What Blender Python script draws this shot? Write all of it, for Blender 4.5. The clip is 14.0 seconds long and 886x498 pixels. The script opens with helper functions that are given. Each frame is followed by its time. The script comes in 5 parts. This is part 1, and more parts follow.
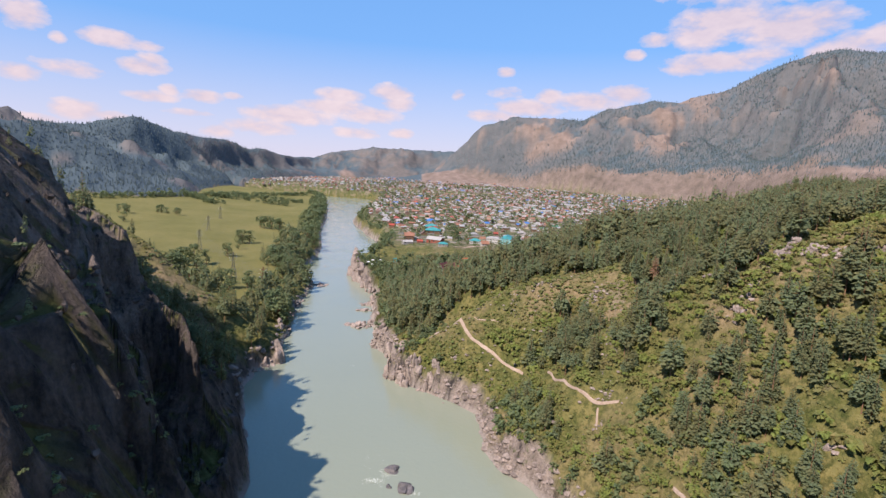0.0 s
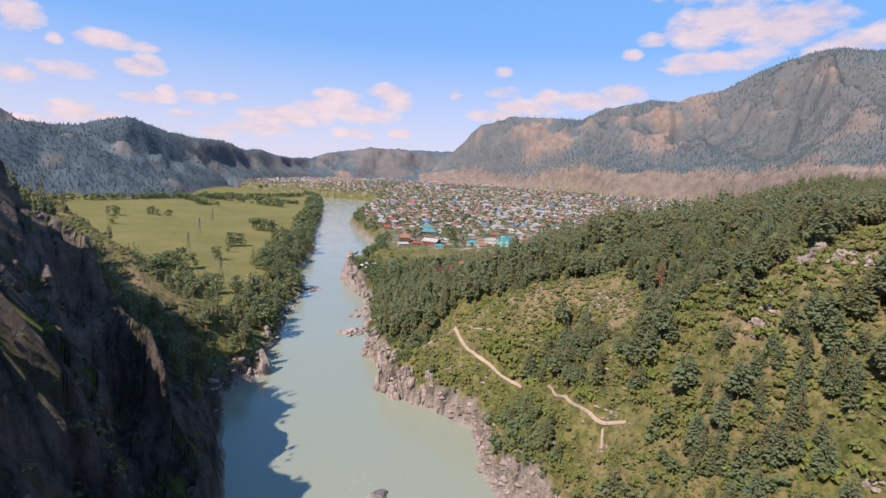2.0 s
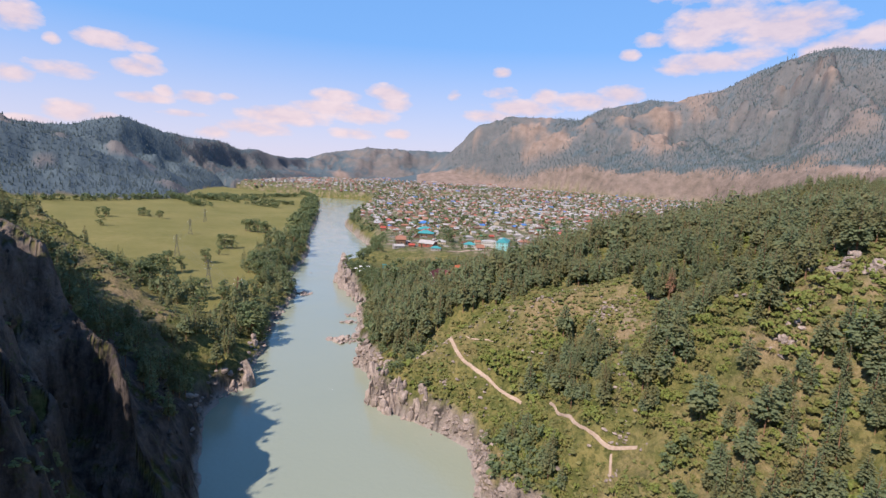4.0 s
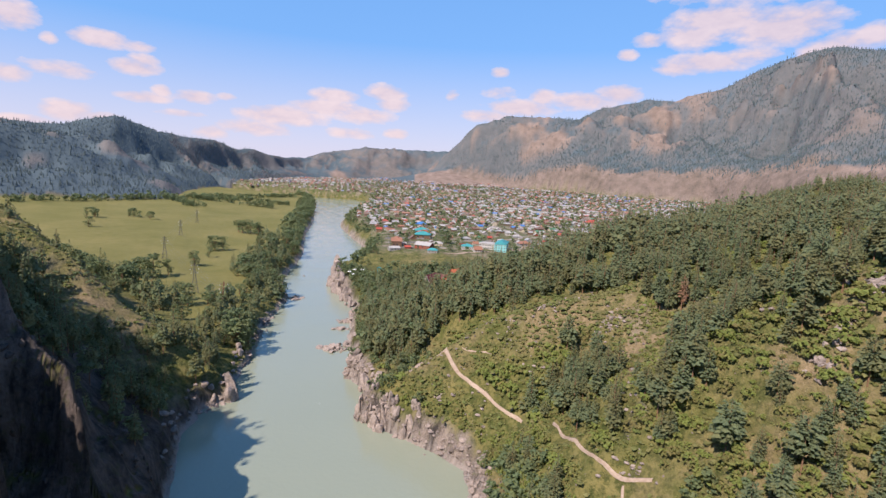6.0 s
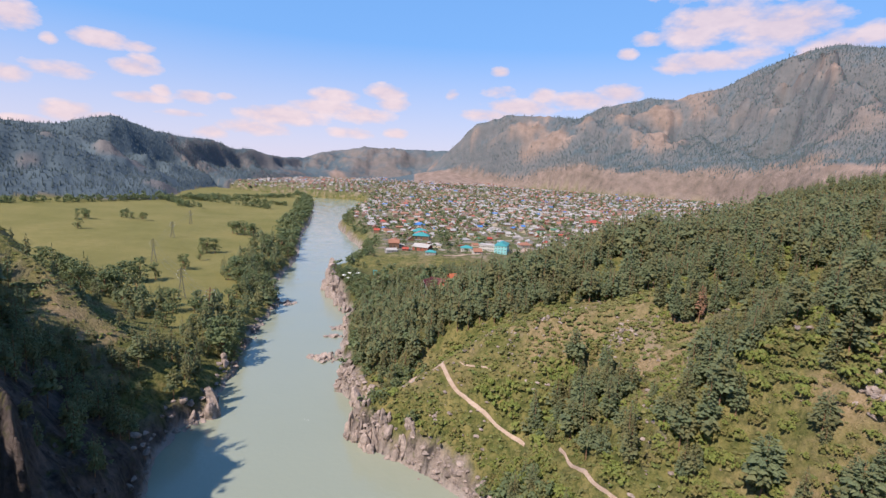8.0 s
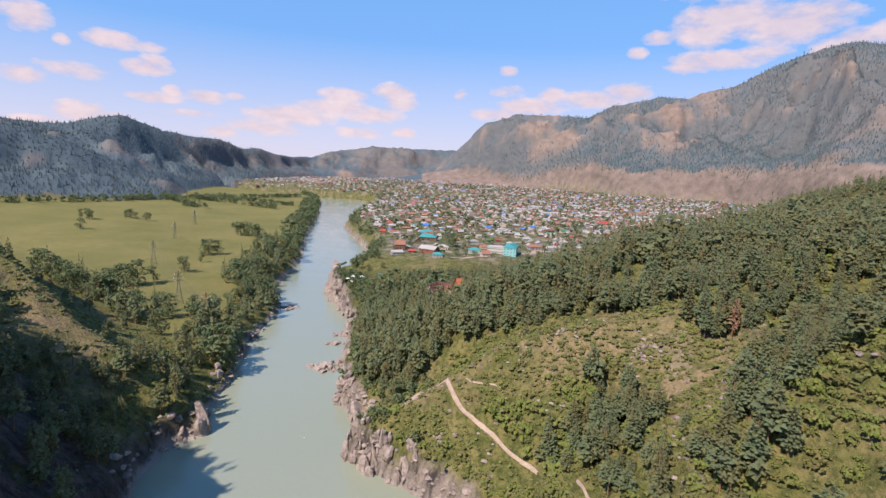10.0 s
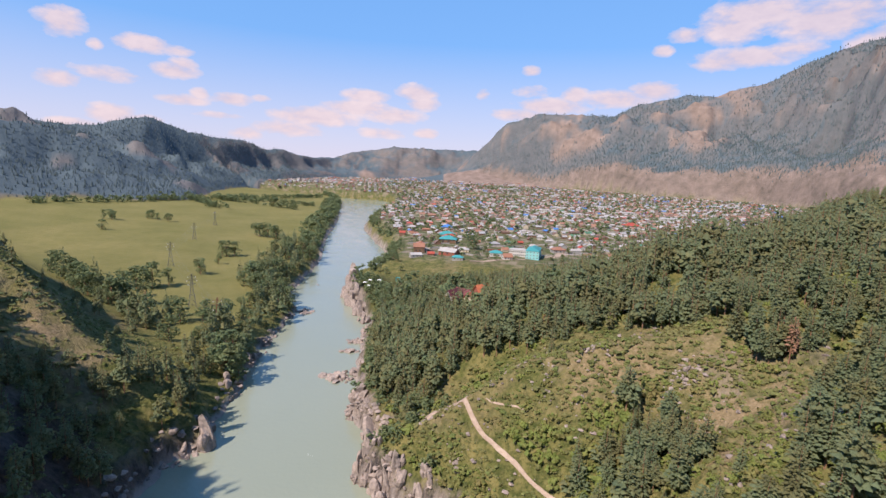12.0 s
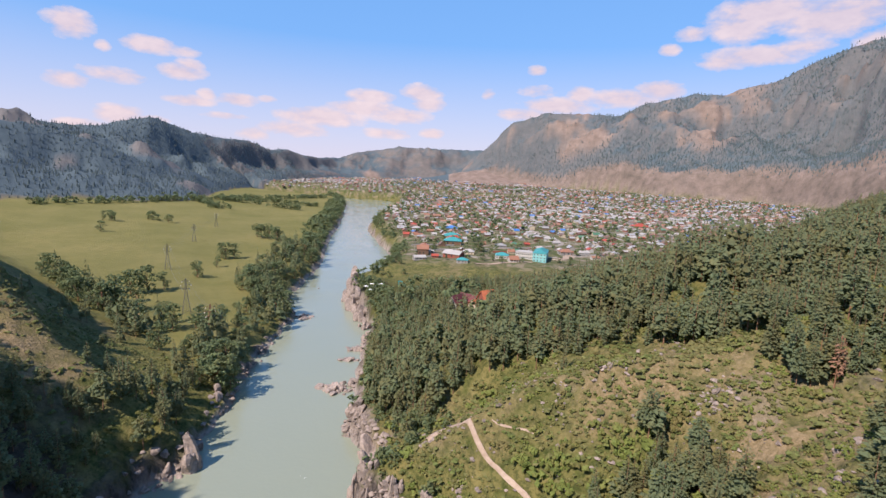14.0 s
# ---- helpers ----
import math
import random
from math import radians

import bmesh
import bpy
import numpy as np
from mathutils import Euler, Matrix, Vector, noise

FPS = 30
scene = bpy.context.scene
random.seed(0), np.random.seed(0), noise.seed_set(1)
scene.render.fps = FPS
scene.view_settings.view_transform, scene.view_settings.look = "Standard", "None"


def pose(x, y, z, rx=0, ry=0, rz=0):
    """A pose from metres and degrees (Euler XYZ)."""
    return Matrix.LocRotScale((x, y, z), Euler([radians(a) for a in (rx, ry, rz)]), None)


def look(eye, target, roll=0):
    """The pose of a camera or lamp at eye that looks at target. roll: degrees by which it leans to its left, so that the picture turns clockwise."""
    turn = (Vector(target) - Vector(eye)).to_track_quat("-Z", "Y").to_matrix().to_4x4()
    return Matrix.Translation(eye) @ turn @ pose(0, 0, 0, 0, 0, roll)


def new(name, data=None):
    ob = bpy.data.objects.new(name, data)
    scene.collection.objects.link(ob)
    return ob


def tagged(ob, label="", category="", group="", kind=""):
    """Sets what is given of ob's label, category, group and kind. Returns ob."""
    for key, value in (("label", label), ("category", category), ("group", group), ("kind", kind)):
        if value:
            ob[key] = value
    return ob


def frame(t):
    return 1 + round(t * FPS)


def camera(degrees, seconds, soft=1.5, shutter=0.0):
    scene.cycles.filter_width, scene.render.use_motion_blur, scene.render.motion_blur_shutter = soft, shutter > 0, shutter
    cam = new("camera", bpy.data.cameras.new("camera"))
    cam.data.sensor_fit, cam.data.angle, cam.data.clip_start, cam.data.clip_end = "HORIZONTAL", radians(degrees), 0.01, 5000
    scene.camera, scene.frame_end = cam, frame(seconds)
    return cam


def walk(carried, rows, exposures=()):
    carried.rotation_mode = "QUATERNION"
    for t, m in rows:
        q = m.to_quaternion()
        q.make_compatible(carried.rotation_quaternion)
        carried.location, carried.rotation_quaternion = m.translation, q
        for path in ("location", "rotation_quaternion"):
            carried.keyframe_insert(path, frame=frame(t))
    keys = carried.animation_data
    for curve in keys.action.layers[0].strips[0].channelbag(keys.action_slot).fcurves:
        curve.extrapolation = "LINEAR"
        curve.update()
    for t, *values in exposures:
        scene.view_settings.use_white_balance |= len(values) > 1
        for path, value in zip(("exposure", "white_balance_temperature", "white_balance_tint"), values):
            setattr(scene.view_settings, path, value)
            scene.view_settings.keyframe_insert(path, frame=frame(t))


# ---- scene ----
cam = camera(82.0, 14.0, 1.5)
PATH = [
    (0, (0.107, -0.041, 111.716), (-0.102, 1.925, 111.415), 3.2),
    (0.5, (0.321, 3.57, 111.699), (0.114, 5.537, 111.398), 3.1),
    (1, (0.477, 7.305, 111.74), (0.272, 9.271, 111.439), 3.0),
    (1.5, (0.666, 11.124, 111.805), (0.463, 13.091, 111.505), 3.0),
    (2, (0.961, 14.946, 111.828), (0.758, 16.913, 111.528), 3.0),
    (2.5, (1.023, 18.678, 111.857), (0.822, 20.645, 111.557), 3.1),
    (3, (0.97, 22.432, 111.925), (0.771, 24.4, 111.626), 3.1),
    (5.5, (0.723, 42.048, 112.007), (0.532, 44.017, 111.708), 3.0),
    (6, (0.721, 46.046, 112.085), (0.532, 48.014, 111.786), 3.0),
    (6.5, (0.771, 50.083, 112.18), (0.583, 52.051, 111.88), 2.9),
    (7, (0.798, 54.143, 112.231), (0.609, 56.112, 111.93), 2.9),
    (7.5, (0.784, 58.379, 112.316), (0.596, 60.348, 112.015), 2.9),
    (10, (0.033, 78.494, 112.598), (-0.188, 80.458, 112.294), 2.9),
    (10.5, (-0.254, 82.381, 112.717), (-0.492, 84.343, 112.412), 2.9),
    (11, (-0.375, 86.321, 112.733), (-0.646, 88.279, 112.427), 2.9),
    (11.5, (-0.636, 90.2, 112.744), (-0.925, 92.155, 112.437), 2.9),
    (12, (-0.77, 94.041, 112.777), (-1.074, 95.994, 112.47), 2.8),
    (12.5, (-1.066, 97.743, 112.839), (-1.378, 99.694, 112.53), 2.8),
    (13, (-1.386, 101.567, 112.894), (-1.703, 103.517, 112.585), 2.8),
    (13.5, (-1.762, 105.237, 112.911), (-2.083, 107.187, 112.602), 2.7),
    (14, (-2.09, 108.776, 112.823), (-2.415, 110.725, 112.515), 2.7),
]
walk(cam, [(t, look(eye, target, roll)) for t, eye, target, roll in PATH], [(0, 0.47, 6700, 18), (14, 0.47, 6700, 18)])

# ---- world, sun and exposure ----
SUN_AZ, SUN_EL = 214.0, 47.5      # compass bearing from +y, clockwise, and height of the sun


def sun_way():
    a, e = radians(SUN_AZ), radians(SUN_EL)
    return Vector((math.sin(a) * math.cos(e), math.cos(a) * math.cos(e), math.sin(e)))


sun = new("sun", bpy.data.lights.new("sun", "SUN"))
sun.data.energy, sun.data.angle, sun.data.color = 5.0, radians(0.6), (1.0, 0.93, 0.82)
sun.matrix_world = look(sun_way() * 1000, (0, 0, 0))


class Nodes:
    """A small helper to wire shader nodes."""

    def __init__(self, tree):
        self.tree = tree
        tree.nodes.clear()

    def add(self, kind, **values):
        node = self.tree.nodes.new(kind)
        for key, value in values.items():
            if key in node.inputs:
                self.put(node.inputs[key], value)
            else:
                setattr(node, key, value)
        return node

    def put(self, socket, value):
        if isinstance(value, bpy.types.NodeSocket):
            self.tree.links.new(value, socket)
        elif isinstance(value, tuple) and len(value) == 3 and socket.type == "RGBA":
            socket.default_value = (*value, 1)
        else:
            socket.default_value = value

    def math(self, op, a, b=0.0, clamp=False):
        node = self.tree.nodes.new("ShaderNodeMath")
        node.operation, node.use_clamp = op, clamp
        self.put(node.inputs[0], a)
        self.put(node.inputs[1], b)
        return node.outputs[0]

    def mix(self, factor, a, b):
        node = self.tree.nodes.new("ShaderNodeMix")
        node.data_type = "RGBA"
        self.put(node.inputs[0], factor)
        self.put(node.inputs[6], a)
        self.put(node.inputs[7], b)
        return node.outputs[2]

    def ramp(self, value, low, high):
        node = self.tree.nodes.new("ShaderNodeMapRange")
        self.put(node.inputs[0], value)
        self.put(node.inputs[1], low)
        self.put(node.inputs[2], high)
        return node.outputs[0]

    def noise(self, vector, scale, detail=3.0, rough=0.55):
        node = self.tree.nodes.new("ShaderNodeTexNoise")
        if vector is not None:
            self.put(node.inputs["Vector"], vector)
        node.inputs["Scale"].default_value = scale
        node.inputs["Detail"].default_value = detail
        node.inputs["Roughness"].default_value = rough
        return node.outputs["Fac"]


# cumulus clouds of the fair-weather sky: bearing, height, half width and half height, in degrees, and weight
WEST_CLOUDS = [(-45.1, 11.0, 1.7, 1.2, 1), (-42.7, 9.5, 0.5, 0.4, 0.5), (-39.1, 10.1, 2.3, 0.8, 1), (-36.1, 9.9, 1.4, 0.4, 0.6), (-45.5, 6.3, 1.5, 0.7, 0.8), (-41.9, 7.1, 2.5, 0.6, 0.6),
               (-36.4, 8.1, 2.1, 0.7, 1), (-35.7, 8.7, 1.2, 0.6, 0.8), (-41.7, 3.6, 2.1, 0.9, 1), (-44.8, 2.6, 1.9, 0.4, 0.8), (-39.4, 3.4, 1.5, 0.4, 0.7), (-35.8, 5.5, 2.1, 0.5, 0.9),
               (-34.3, 6.2, 0.8, 0.5, 0.8), (-31.4, 6.0, 1.8, 0.6, 1), (-28.6, 6.3, 0.8, 0.3, 0.6), (-32.7, 4.3, 1.8, 0.3, 0.5)]
MIDDLE_CLOUDS = [(-23.2, 4.9, 4.3, 1.0, 1), (-18.6, 6.1, 3.6, 0.8, 1), (-18.0, 7.3, 2.4, 0.7, 0.9), (-15.0, 5.5, 3.0, 0.8, 0.9), (-12.4, 8.0, 2.1, 0.9, 1), (-11.7, 6.9, 1.8, 0.7, 0.8),
                 (-16.2, 3.6, 2.4, 0.5, 0.7), (-11.3, 3.8, 1.2, 0.5, 0.8), (-30.0, 2.8, 1.4, 0.6, 0.6), (-26.0, 3.5, 3.4, 0.7, 0.7)]
EAST_CLOUDS = [(-0.3, 10.7, 1.0, 0.5, 0.9), (-5.3, 8.2, 0.6, 0.5, 0.5), (4.4, 8.4, 1.3, 0.9, 1), (2.1, 7.2, 3.6, 0.8, 1), (8.5, 8.0, 3.4, 0.9, 1), (12.1, 8.8, 2.2, 0.9, 1),
               (-1.5, 6.2, 2.8, 0.6, 0.8), (-0.2, 8.7, 1.5, 0.5, 0.4)]
HIGH_CLOUDS = [(12.6, 12.5, 1.0, 0.5, 1), (14.6, 13.8, 1.4, 0.6, 0.8), (20.4, 15.2, 4.2, 1.4, 1), (25.6, 14.3, 4.6, 1.6, 1), (18.6, 14.1, 2.9, 1.3, 0.9), (28.0, 14.8, 2.0, 1.1, 0.8),
               (19.9, 11.6, 4.3, 0.9, 1), (17.5, 11.2, 2.0, 0.7, 0.9), (23.6, 12.1, 2.2, 0.6, 0.7), (30.7, 12.5, 3.0, 1.0, 0.9), (32.5, 13.0, 1.5, 0.9, 0.9), (28.4, 12.0, 1.2, 0.7, 0.8),
               (23.3, 17.7, 6.8, 1.1, 0.6)]
BACK_CLOUDS = [(52, 12, 8, 3, 0.9), (90, 9, 9, 3, 0.9), (130, 14, 10, 4, 0.9), (180, 10, 9, 3, 0.9), (-70, 9, 8, 2.5, 0.9), (-110, 13, 9, 3, 0.9),
               (-150, 8, 8, 3, 0.9)]


def make_world():
    world = bpy.data.worlds.new("sky")
    scene.world = world
    world.use_nodes = True
    n = Nodes(world.node_tree)
    sky = n.add("ShaderNodeTexSky", sky_type="NISHITA", sun_disc=False, sun_elevation=radians(SUN_EL),
                sun_rotation=radians(SUN_AZ), altitude=400.0, air_density=1.0, dust_density=0.4, ozone_density=2.5)
    way = n.add("ShaderNodeTexCoord").outputs["Generated"]
    split = n.add("ShaderNodeSeparateXYZ", Vector=way)
    x, y, z = split.outputs
    bearing = n.math("MULTIPLY", n.math("ARCTAN2", x, y), 57.2958)
    height = n.math("MULTIPLY", n.math("ARCSINE", z), 57.2958)
    total = None
    for b, h, w, t, k in WEST_CLOUDS + MIDDLE_CLOUDS + EAST_CLOUDS + HIGH_CLOUDS + BACK_CLOUDS:
        u = n.math("DIVIDE", n.math("SUBTRACT", bearing, b), w)
        v = n.math("DIVIDE", n.math("SUBTRACT", height, h), t)
        r = n.math("ADD", n.math("MULTIPLY", u, u), n.math("MULTIPLY", v, v))
        blob = n.math("MULTIPLY", n.math("SUBTRACT", 1.0, r), k)
        total = blob if total is None else n.math("SMOOTH_MAX", total, blob)
    stretch = n.add("ShaderNodeMapping", Vector=way, Scale=(1.0, 1.0, 2.2)).outputs[0]
    billow = n.noise(stretch, 24.0, 6.0, 0.6)
    wisp = n.noise(stretch, 6.0, 4.0, 0.6)
    edge = n.math("ADD", total, n.math("MULTIPLY", n.math("SUBTRACT", billow, 0.5), 3.0))
    cover = n.math("POWER", n.ramp(edge, -0.35, 0.75), 0.75)
    shade = n.ramp(n.math("ADD", billow, n.math("MULTIPLY", wisp, 0.4)), 0.5, 0.95)
    cloud = n.mix(shade, (4.35, 3.7, 4.05), (5.45, 4.6, 4.6))
    veil = n.math("MULTIPLY", n.math("SUBTRACT", 1.0, n.ramp(n.math("ABSOLUTE", height), 0.0, 13.0)), 0.78)
    # the blue deepens towards the zenith
    blue = n.mix(n.ramp(height, 17.0, 50.0), (0.92, 2.78, 6.0), (0.62, 1.95, 4.4))
    air = n.mix(veil, n.mix(0.72, sky.outputs[0], blue), (4.8, 4.45, 5.0))
    colour = n.mix(n.math("MULTIPLY", cover, 0.85), air, cloud)
    back = n.add("ShaderNodeBackground", Color=colour, Strength=0.122)
    out = n.add("ShaderNodeOutputWorld")
    n.tree.links.new(back.outputs[0], out.inputs[0])


make_world()

# ---- shape of the land, in plan units of M metres ----
M = 0.68



def hash2(ix, iy, seed):
    v = (ix.astype(np.int64) * 374761393 + iy.astype(np.int64) * 668265263 + seed * 974634777) & 0x7FFFFFFF
    v = ((v ^ (v >> 13)) * 1274126177) & 0x7FFFFFFF
    return ((v ^ (v >> 16)) & 0xFFFF) / 65535.0


def soft_noise(x, y, seed=0):
    """Smooth noise from -1 to 1 with a cell of one unit."""
    ix, iy = np.floor(x), np.floor(y)
    fx, fy = x - ix, y - iy
    fx, fy = fx * fx * fx * (fx * (fx * 6 - 15) + 10), fy * fy * fy * (fy * (fy * 6 - 15) + 10)
    a, b = hash2(ix, iy, seed), hash2(ix + 1, iy, seed)
    c, d = hash2(ix, iy + 1, seed), hash2(ix + 1, iy + 1, seed)
    return 2 * ((a * (1 - fx) + b * fx) * (1 - fy) + (c * (1 - fx) + d * fx) * fy) - 1


def fbm(x, y, cell, octaves=4, seed=0, gain=0.5):
    total, size, weight = 0, 1.0 / cell, 1.0
    for k in range(octaves):
        total = total + weight * soft_noise(x * size + 17.3 * k, y * size - 9.1 * k, seed + k)
        size, weight = size * 2.03, weight * gain
    return total


def ridged(x, y, cell, octaves=4, seed=0, gain=0.5):
    total, size, weight = 0, 1.0 / cell, 1.0
    for k in range(octaves):
        total = total + weight * (1 - np.abs(soft_noise(x * size + 7.7 * k, y * size + 3.3 * k, seed + k)) * 2)
        size, weight = size * 2.1, weight * gain
    return total


def cracked(x, y, cell, seed):
    """Angular blocks: 0 in the cracks between uneven cells, rising to their middles."""
    x, y = x / cell, y / cell
    ix, iy = np.floor(x), np.floor(y)
    one, two = np.full(np.shape(x), 9.0), np.full(np.shape(x), 9.0)
    for i in (-1, 0, 1):
        for j in (-1, 0, 1):
            d = np.hypot(ix + i + hash2(ix + i, iy + j, seed) - x, iy + j + hash2(ix + i, iy + j, seed + 50) - y)
            two = np.minimum(two, np.maximum(one, d))
            one = np.minimum(one, d)
    return two - one


def step(a, b, v):
    t = np.clip((v - a) / (b - a), 0, 1)
    return t * t * (3 - 2 * t)


def knots(text):
    pairs = sorted(tuple(float(v) for v in p.split(":")) for p in text.split())
    return np.array([p[0] for p in pairs]), np.array([p[1] for p in pairs])


# the two banks of the river: northing:easting
RIGHT = knots("-900:260 -400:150 0:105 150:80 230:42 251:27 269:8 290:2 310:-3 330:-6 347:-24 364:-52 379:-83 395:-81 419:-82 "
              "436:-100 450:-113 475:-113 497:-120 540:-132 580:-142 620:-147 645:-155 670:-170 690:-180 720:-207 760:-226 "
              "815:-234 870:-222 940:-227 985:-240 1098:-263 1250:-335 1463:-428 1700:-480 2140:-550 2400:-590 2600:-680 2650:-1000 2720:-2600 2800:-9000")
LEFT = knots("-900:20 -400:-30 0:-62 150:-97 224:-116 281:-147 330:-172 369:-184 380:-178 388:-168 398:-177 443:-189 518:-210 627:-237 "
             "665:-241 690:-266 727:-287 800:-300 897:-326 970:-347 1262:-450 1500:-520 1760:-607 2007:-697 2300:-800 2480:-915 2540:-1250 2580:-2600 2700:-9000")
TOP_R = knots("-300:215 0:212 200:202 240:199 282:174 300:160 320:147 360:135 400:137 480:132 560:100 620:74 700:36 780:12 860:2 940:2 1100:0")
WIDE_R = knots("0:105 250:105 330:120 400:140 600:170 800:130")
CLIFF_R = knots("0:6 340:4 360:9 385:11 405:7 450:8 600:8 670:14 720:19 830:17 900:10 1100:9 1600:6 2500:2")
TOP_L = knots("-300:205 0:192 150:172 217:174 250:160 280:138 310:122 340:127 368:127 382:114 397:82 412:60 432:34 460:14 490:4 540:0")
CLIFF_L = knots("0:22 200:20 290:16 340:6 378:8 392:10 405:4 600:3 900:3 1500:4 2500:3")

# the ranges round the valley, each by bearing from the river's bend: distance of its foot and of its crest, height of the crest, of a cliff at its foot
RANGES = [
    # the long range beyond the meadow, and the far hills that close the valley
    dict(foot=knots("-180:1500 -100:1500 -48:1700 -43:1780 -34:2050 -32:2300 -28:2900 -24:3500 -20:3900 -14:4250 -4:4300 4:4500 180:4500"),
         crest=knots("-180:2400 -100:2500 -46:2700 -38:2900 -32:3200 -27:3700 -24:3900 -20:4600 -14:4800 -4:4800 180:4900"),
         top=knots("-180:420 -100:450 -60:340 -50:300 -46:283 -44:275 -42:288 -38.1:346 -35.6:306 -32.2:275 -29.7:282 -27.6:238 -26:248 -24.3:214 -21:216 -18.8:280 -14.3:344 -10:344 -5.3:354 -2:330 10:300 180:300"),
         cliff=knots("-180:0 180:0"), seed=61, relief=0.55),
    # a nearer wooded spur of the same range
    dict(foot=knots("-180:1200 -60:1500 -48:1580 -43:1650 -38:1750 -34:1900 -31:2500 -30:4000 180:6000"),
         crest=knots("-180:1900 -60:2050 -46:2150 -40:2150 -36:2200 -33:2300 -30:4600 180:6800"),
         top=knots("-180:380 -70:330 -50:262 -46:246 -43:214 -40:170 -37:120 -34:75 -31:0 180:0"), cliff=knots("-180:0 180:0"), seed=161, relief=0.5),
    # the high bare mountains behind the town
    dict(foot=knots("-180:6000 -12:6000 -9:4300 -7.6:4050 -5:3950 0:3850 3:3750 7:3620 13:3380 21:3300 25:3050 30:2750 40:2300 60:1900 180:1500"),
         crest=knots("-180:7000 -12:7000 -9:4600 -7.6:4250 -5:4200 0:4150 8:4200 15:4300 21:4350 26:4450 33:4400 45:4100 60:3600 180:2600"),
         top=knots("-180:0 -9:60 -7.6:165 -5.3:335 -2.4:556 -.5:590 1.2:630 4:625 8.4:626 10.3:700 13:750 14.9:785 17.5:783 20.2:850 21.4:862 23.5:960 26:1060 28:1110 30:1125 33.4:1075 40:1080 60:900 180:500"),
         cliff=knots("-180:0 3:0 5:75 9:135 13:90 21:100 26:105 30:130 34:140 60:120 180:60"), seed=261)]


def easting(bank, y):
    wiggle = 2.6 * fbm(y, y * 0 + bank[1][3], 17.0, 3, 5) * step(-100, 240, y)
    return np.interp(y, *bank) + wiggle


def land(x, y):
    """Height of the ground over the river's level."""
    x, y = np.asarray(x, float), np.asarray(y, float)
    dr, dl = x - easting(RIGHT, y), easting(LEFT, y) - x
    rough = fbm(x, y, 46.0, 5, 11)
    crag = ridged(x, y, 15.0, 4, 23)
    fine = fbm(x, y, 7.0, 3, 31)
    # right bank: a steep wooded hill that sinks to the town's plain
    d = np.maximum(dr, 0)
    top = np.interp(y, *TOP_R)
    hill = top * (1 - np.exp(-(d / np.interp(y, *WIDE_R)) ** 1.25))
    hill = hill + 100 * np.exp(-((x - 560) / 260) ** 2 - ((y - 720) / 230) ** 2) * step(120, 300, d) + 66 * np.exp(-((x - 380) / 150) ** 2 - ((y - 790) / 130) ** 2)
    plain = 22 * step(0, 45, d) * step(780, 900, y) + 0.014 * np.clip(d - 150, 0, 1500) * step(850, 1100, y) + 0.009 * np.clip(y - 1100, 0, 3000)
    cliff = np.interp(y, *CLIFF_R) * step(0, 9, d + 2.2 * crag - 1)
    shore = np.clip(d, 0, 12) * 0.18
    hill = hill - 5 * np.exp(-((x + 24) / 30) ** 2 - ((y - 394) / 26) ** 2) - 14 * np.exp(-((x - 78) / 42) ** 2 - ((y - 380) / 30) ** 2) \
        + 12 * np.exp(-((x - 132) / 26) ** 2 - ((y - 246) / 20) ** 2)
    right = shore + hill + plain + cliff + (rough * 4.5 + fine * 0.8) * step(4, 60, d) * step(1100, 700, y) \
        + (crag * 1.3 + 3.0 * cracked(x * 0.8 + 0.5 * y, y * 0.5 - 0.3 * x, 6.0, 183)) * step(0, 5, d) * step(30, 8, d)
    # left bank: dark cliffs, then a spur, then the meadow terrace
    d = np.maximum(dl, 0)
    yy = y + 0.5 * np.minimum(x + 250, 0)
    top = np.interp(yy, *TOP_L)
    steep = step(300, 215, yy)
    # buttresses and clefts of the cliff, in plan
    jut = 26 * (ridged(x * 0.3 + 3 * rough, y + 0.25 * x, 44.0, 2, 133) - 0.62) + 13 * (cracked(x * 0.4 + 4 * rough, y + 0.2 * x, 19.0, 163) - 0.3) \
        + 6 * (cracked(x * 0.5, y + fine + 0.15 * x, 8.5, 173) - 0.3) + 2.4 * cracked(x * 0.7, y, 3.6, 177)
    back = np.maximum(d + steep * jut * step(3, 24, d), 0)
    hill = top * (1 - np.exp(-(back / np.interp(yy, [150, 250, 346], [80, 86, 118])) ** np.interp(yy, [230, 330], [1.7, 1.25])))
    meadow = 14 * step(0, 40, d) + 0.045 * np.clip(d - 120, 0, 620) - 3 * step(0, 1, soft_noise(x / 240, y / 240, 4))
    cliff = np.interp(y, *CLIFF_L) * step(0, 9, d + 2.2 * crag - 1)
    left = np.clip(d, 0, 12) * 0.15 + hill + meadow * step(330, 470, yy) + cliff + rough * (2.0 + 5 * steep) * step(4, 60, d) * step(620, 420, yy) \
        + crag * 2.2 * step(0, 5, d) * step(30, 8, d) + (crag * 1.6 + fine + 3.0 * cracked(x * 0.8, y + 0.3 * x, 5.5, 187)) * steep * step(4, 25, d)
    ledge = 36.0 + 9 * soft_noise(x / 60, y / 60, 143)
    part_ = np.mod(left / ledge, 1.0)
    left = np.where(steep > 0, left + steep * step(12, 30, d) * 0.65 * step(-0.5, 0.5, soft_noise(x / 34, y / 26, 147)) * ledge * (step(0.25, 0.75, part_) - part_), left)
    bed = -5.0 * step(0, 10, np.minimum(-dr, -dl))
    z = np.where(dr > 0, right, np.where(dl > 0, left, bed))
    z = z + 88 * np.exp(-((x + 430) / 330) ** 2 - ((y - 4060) / 250) ** 2)
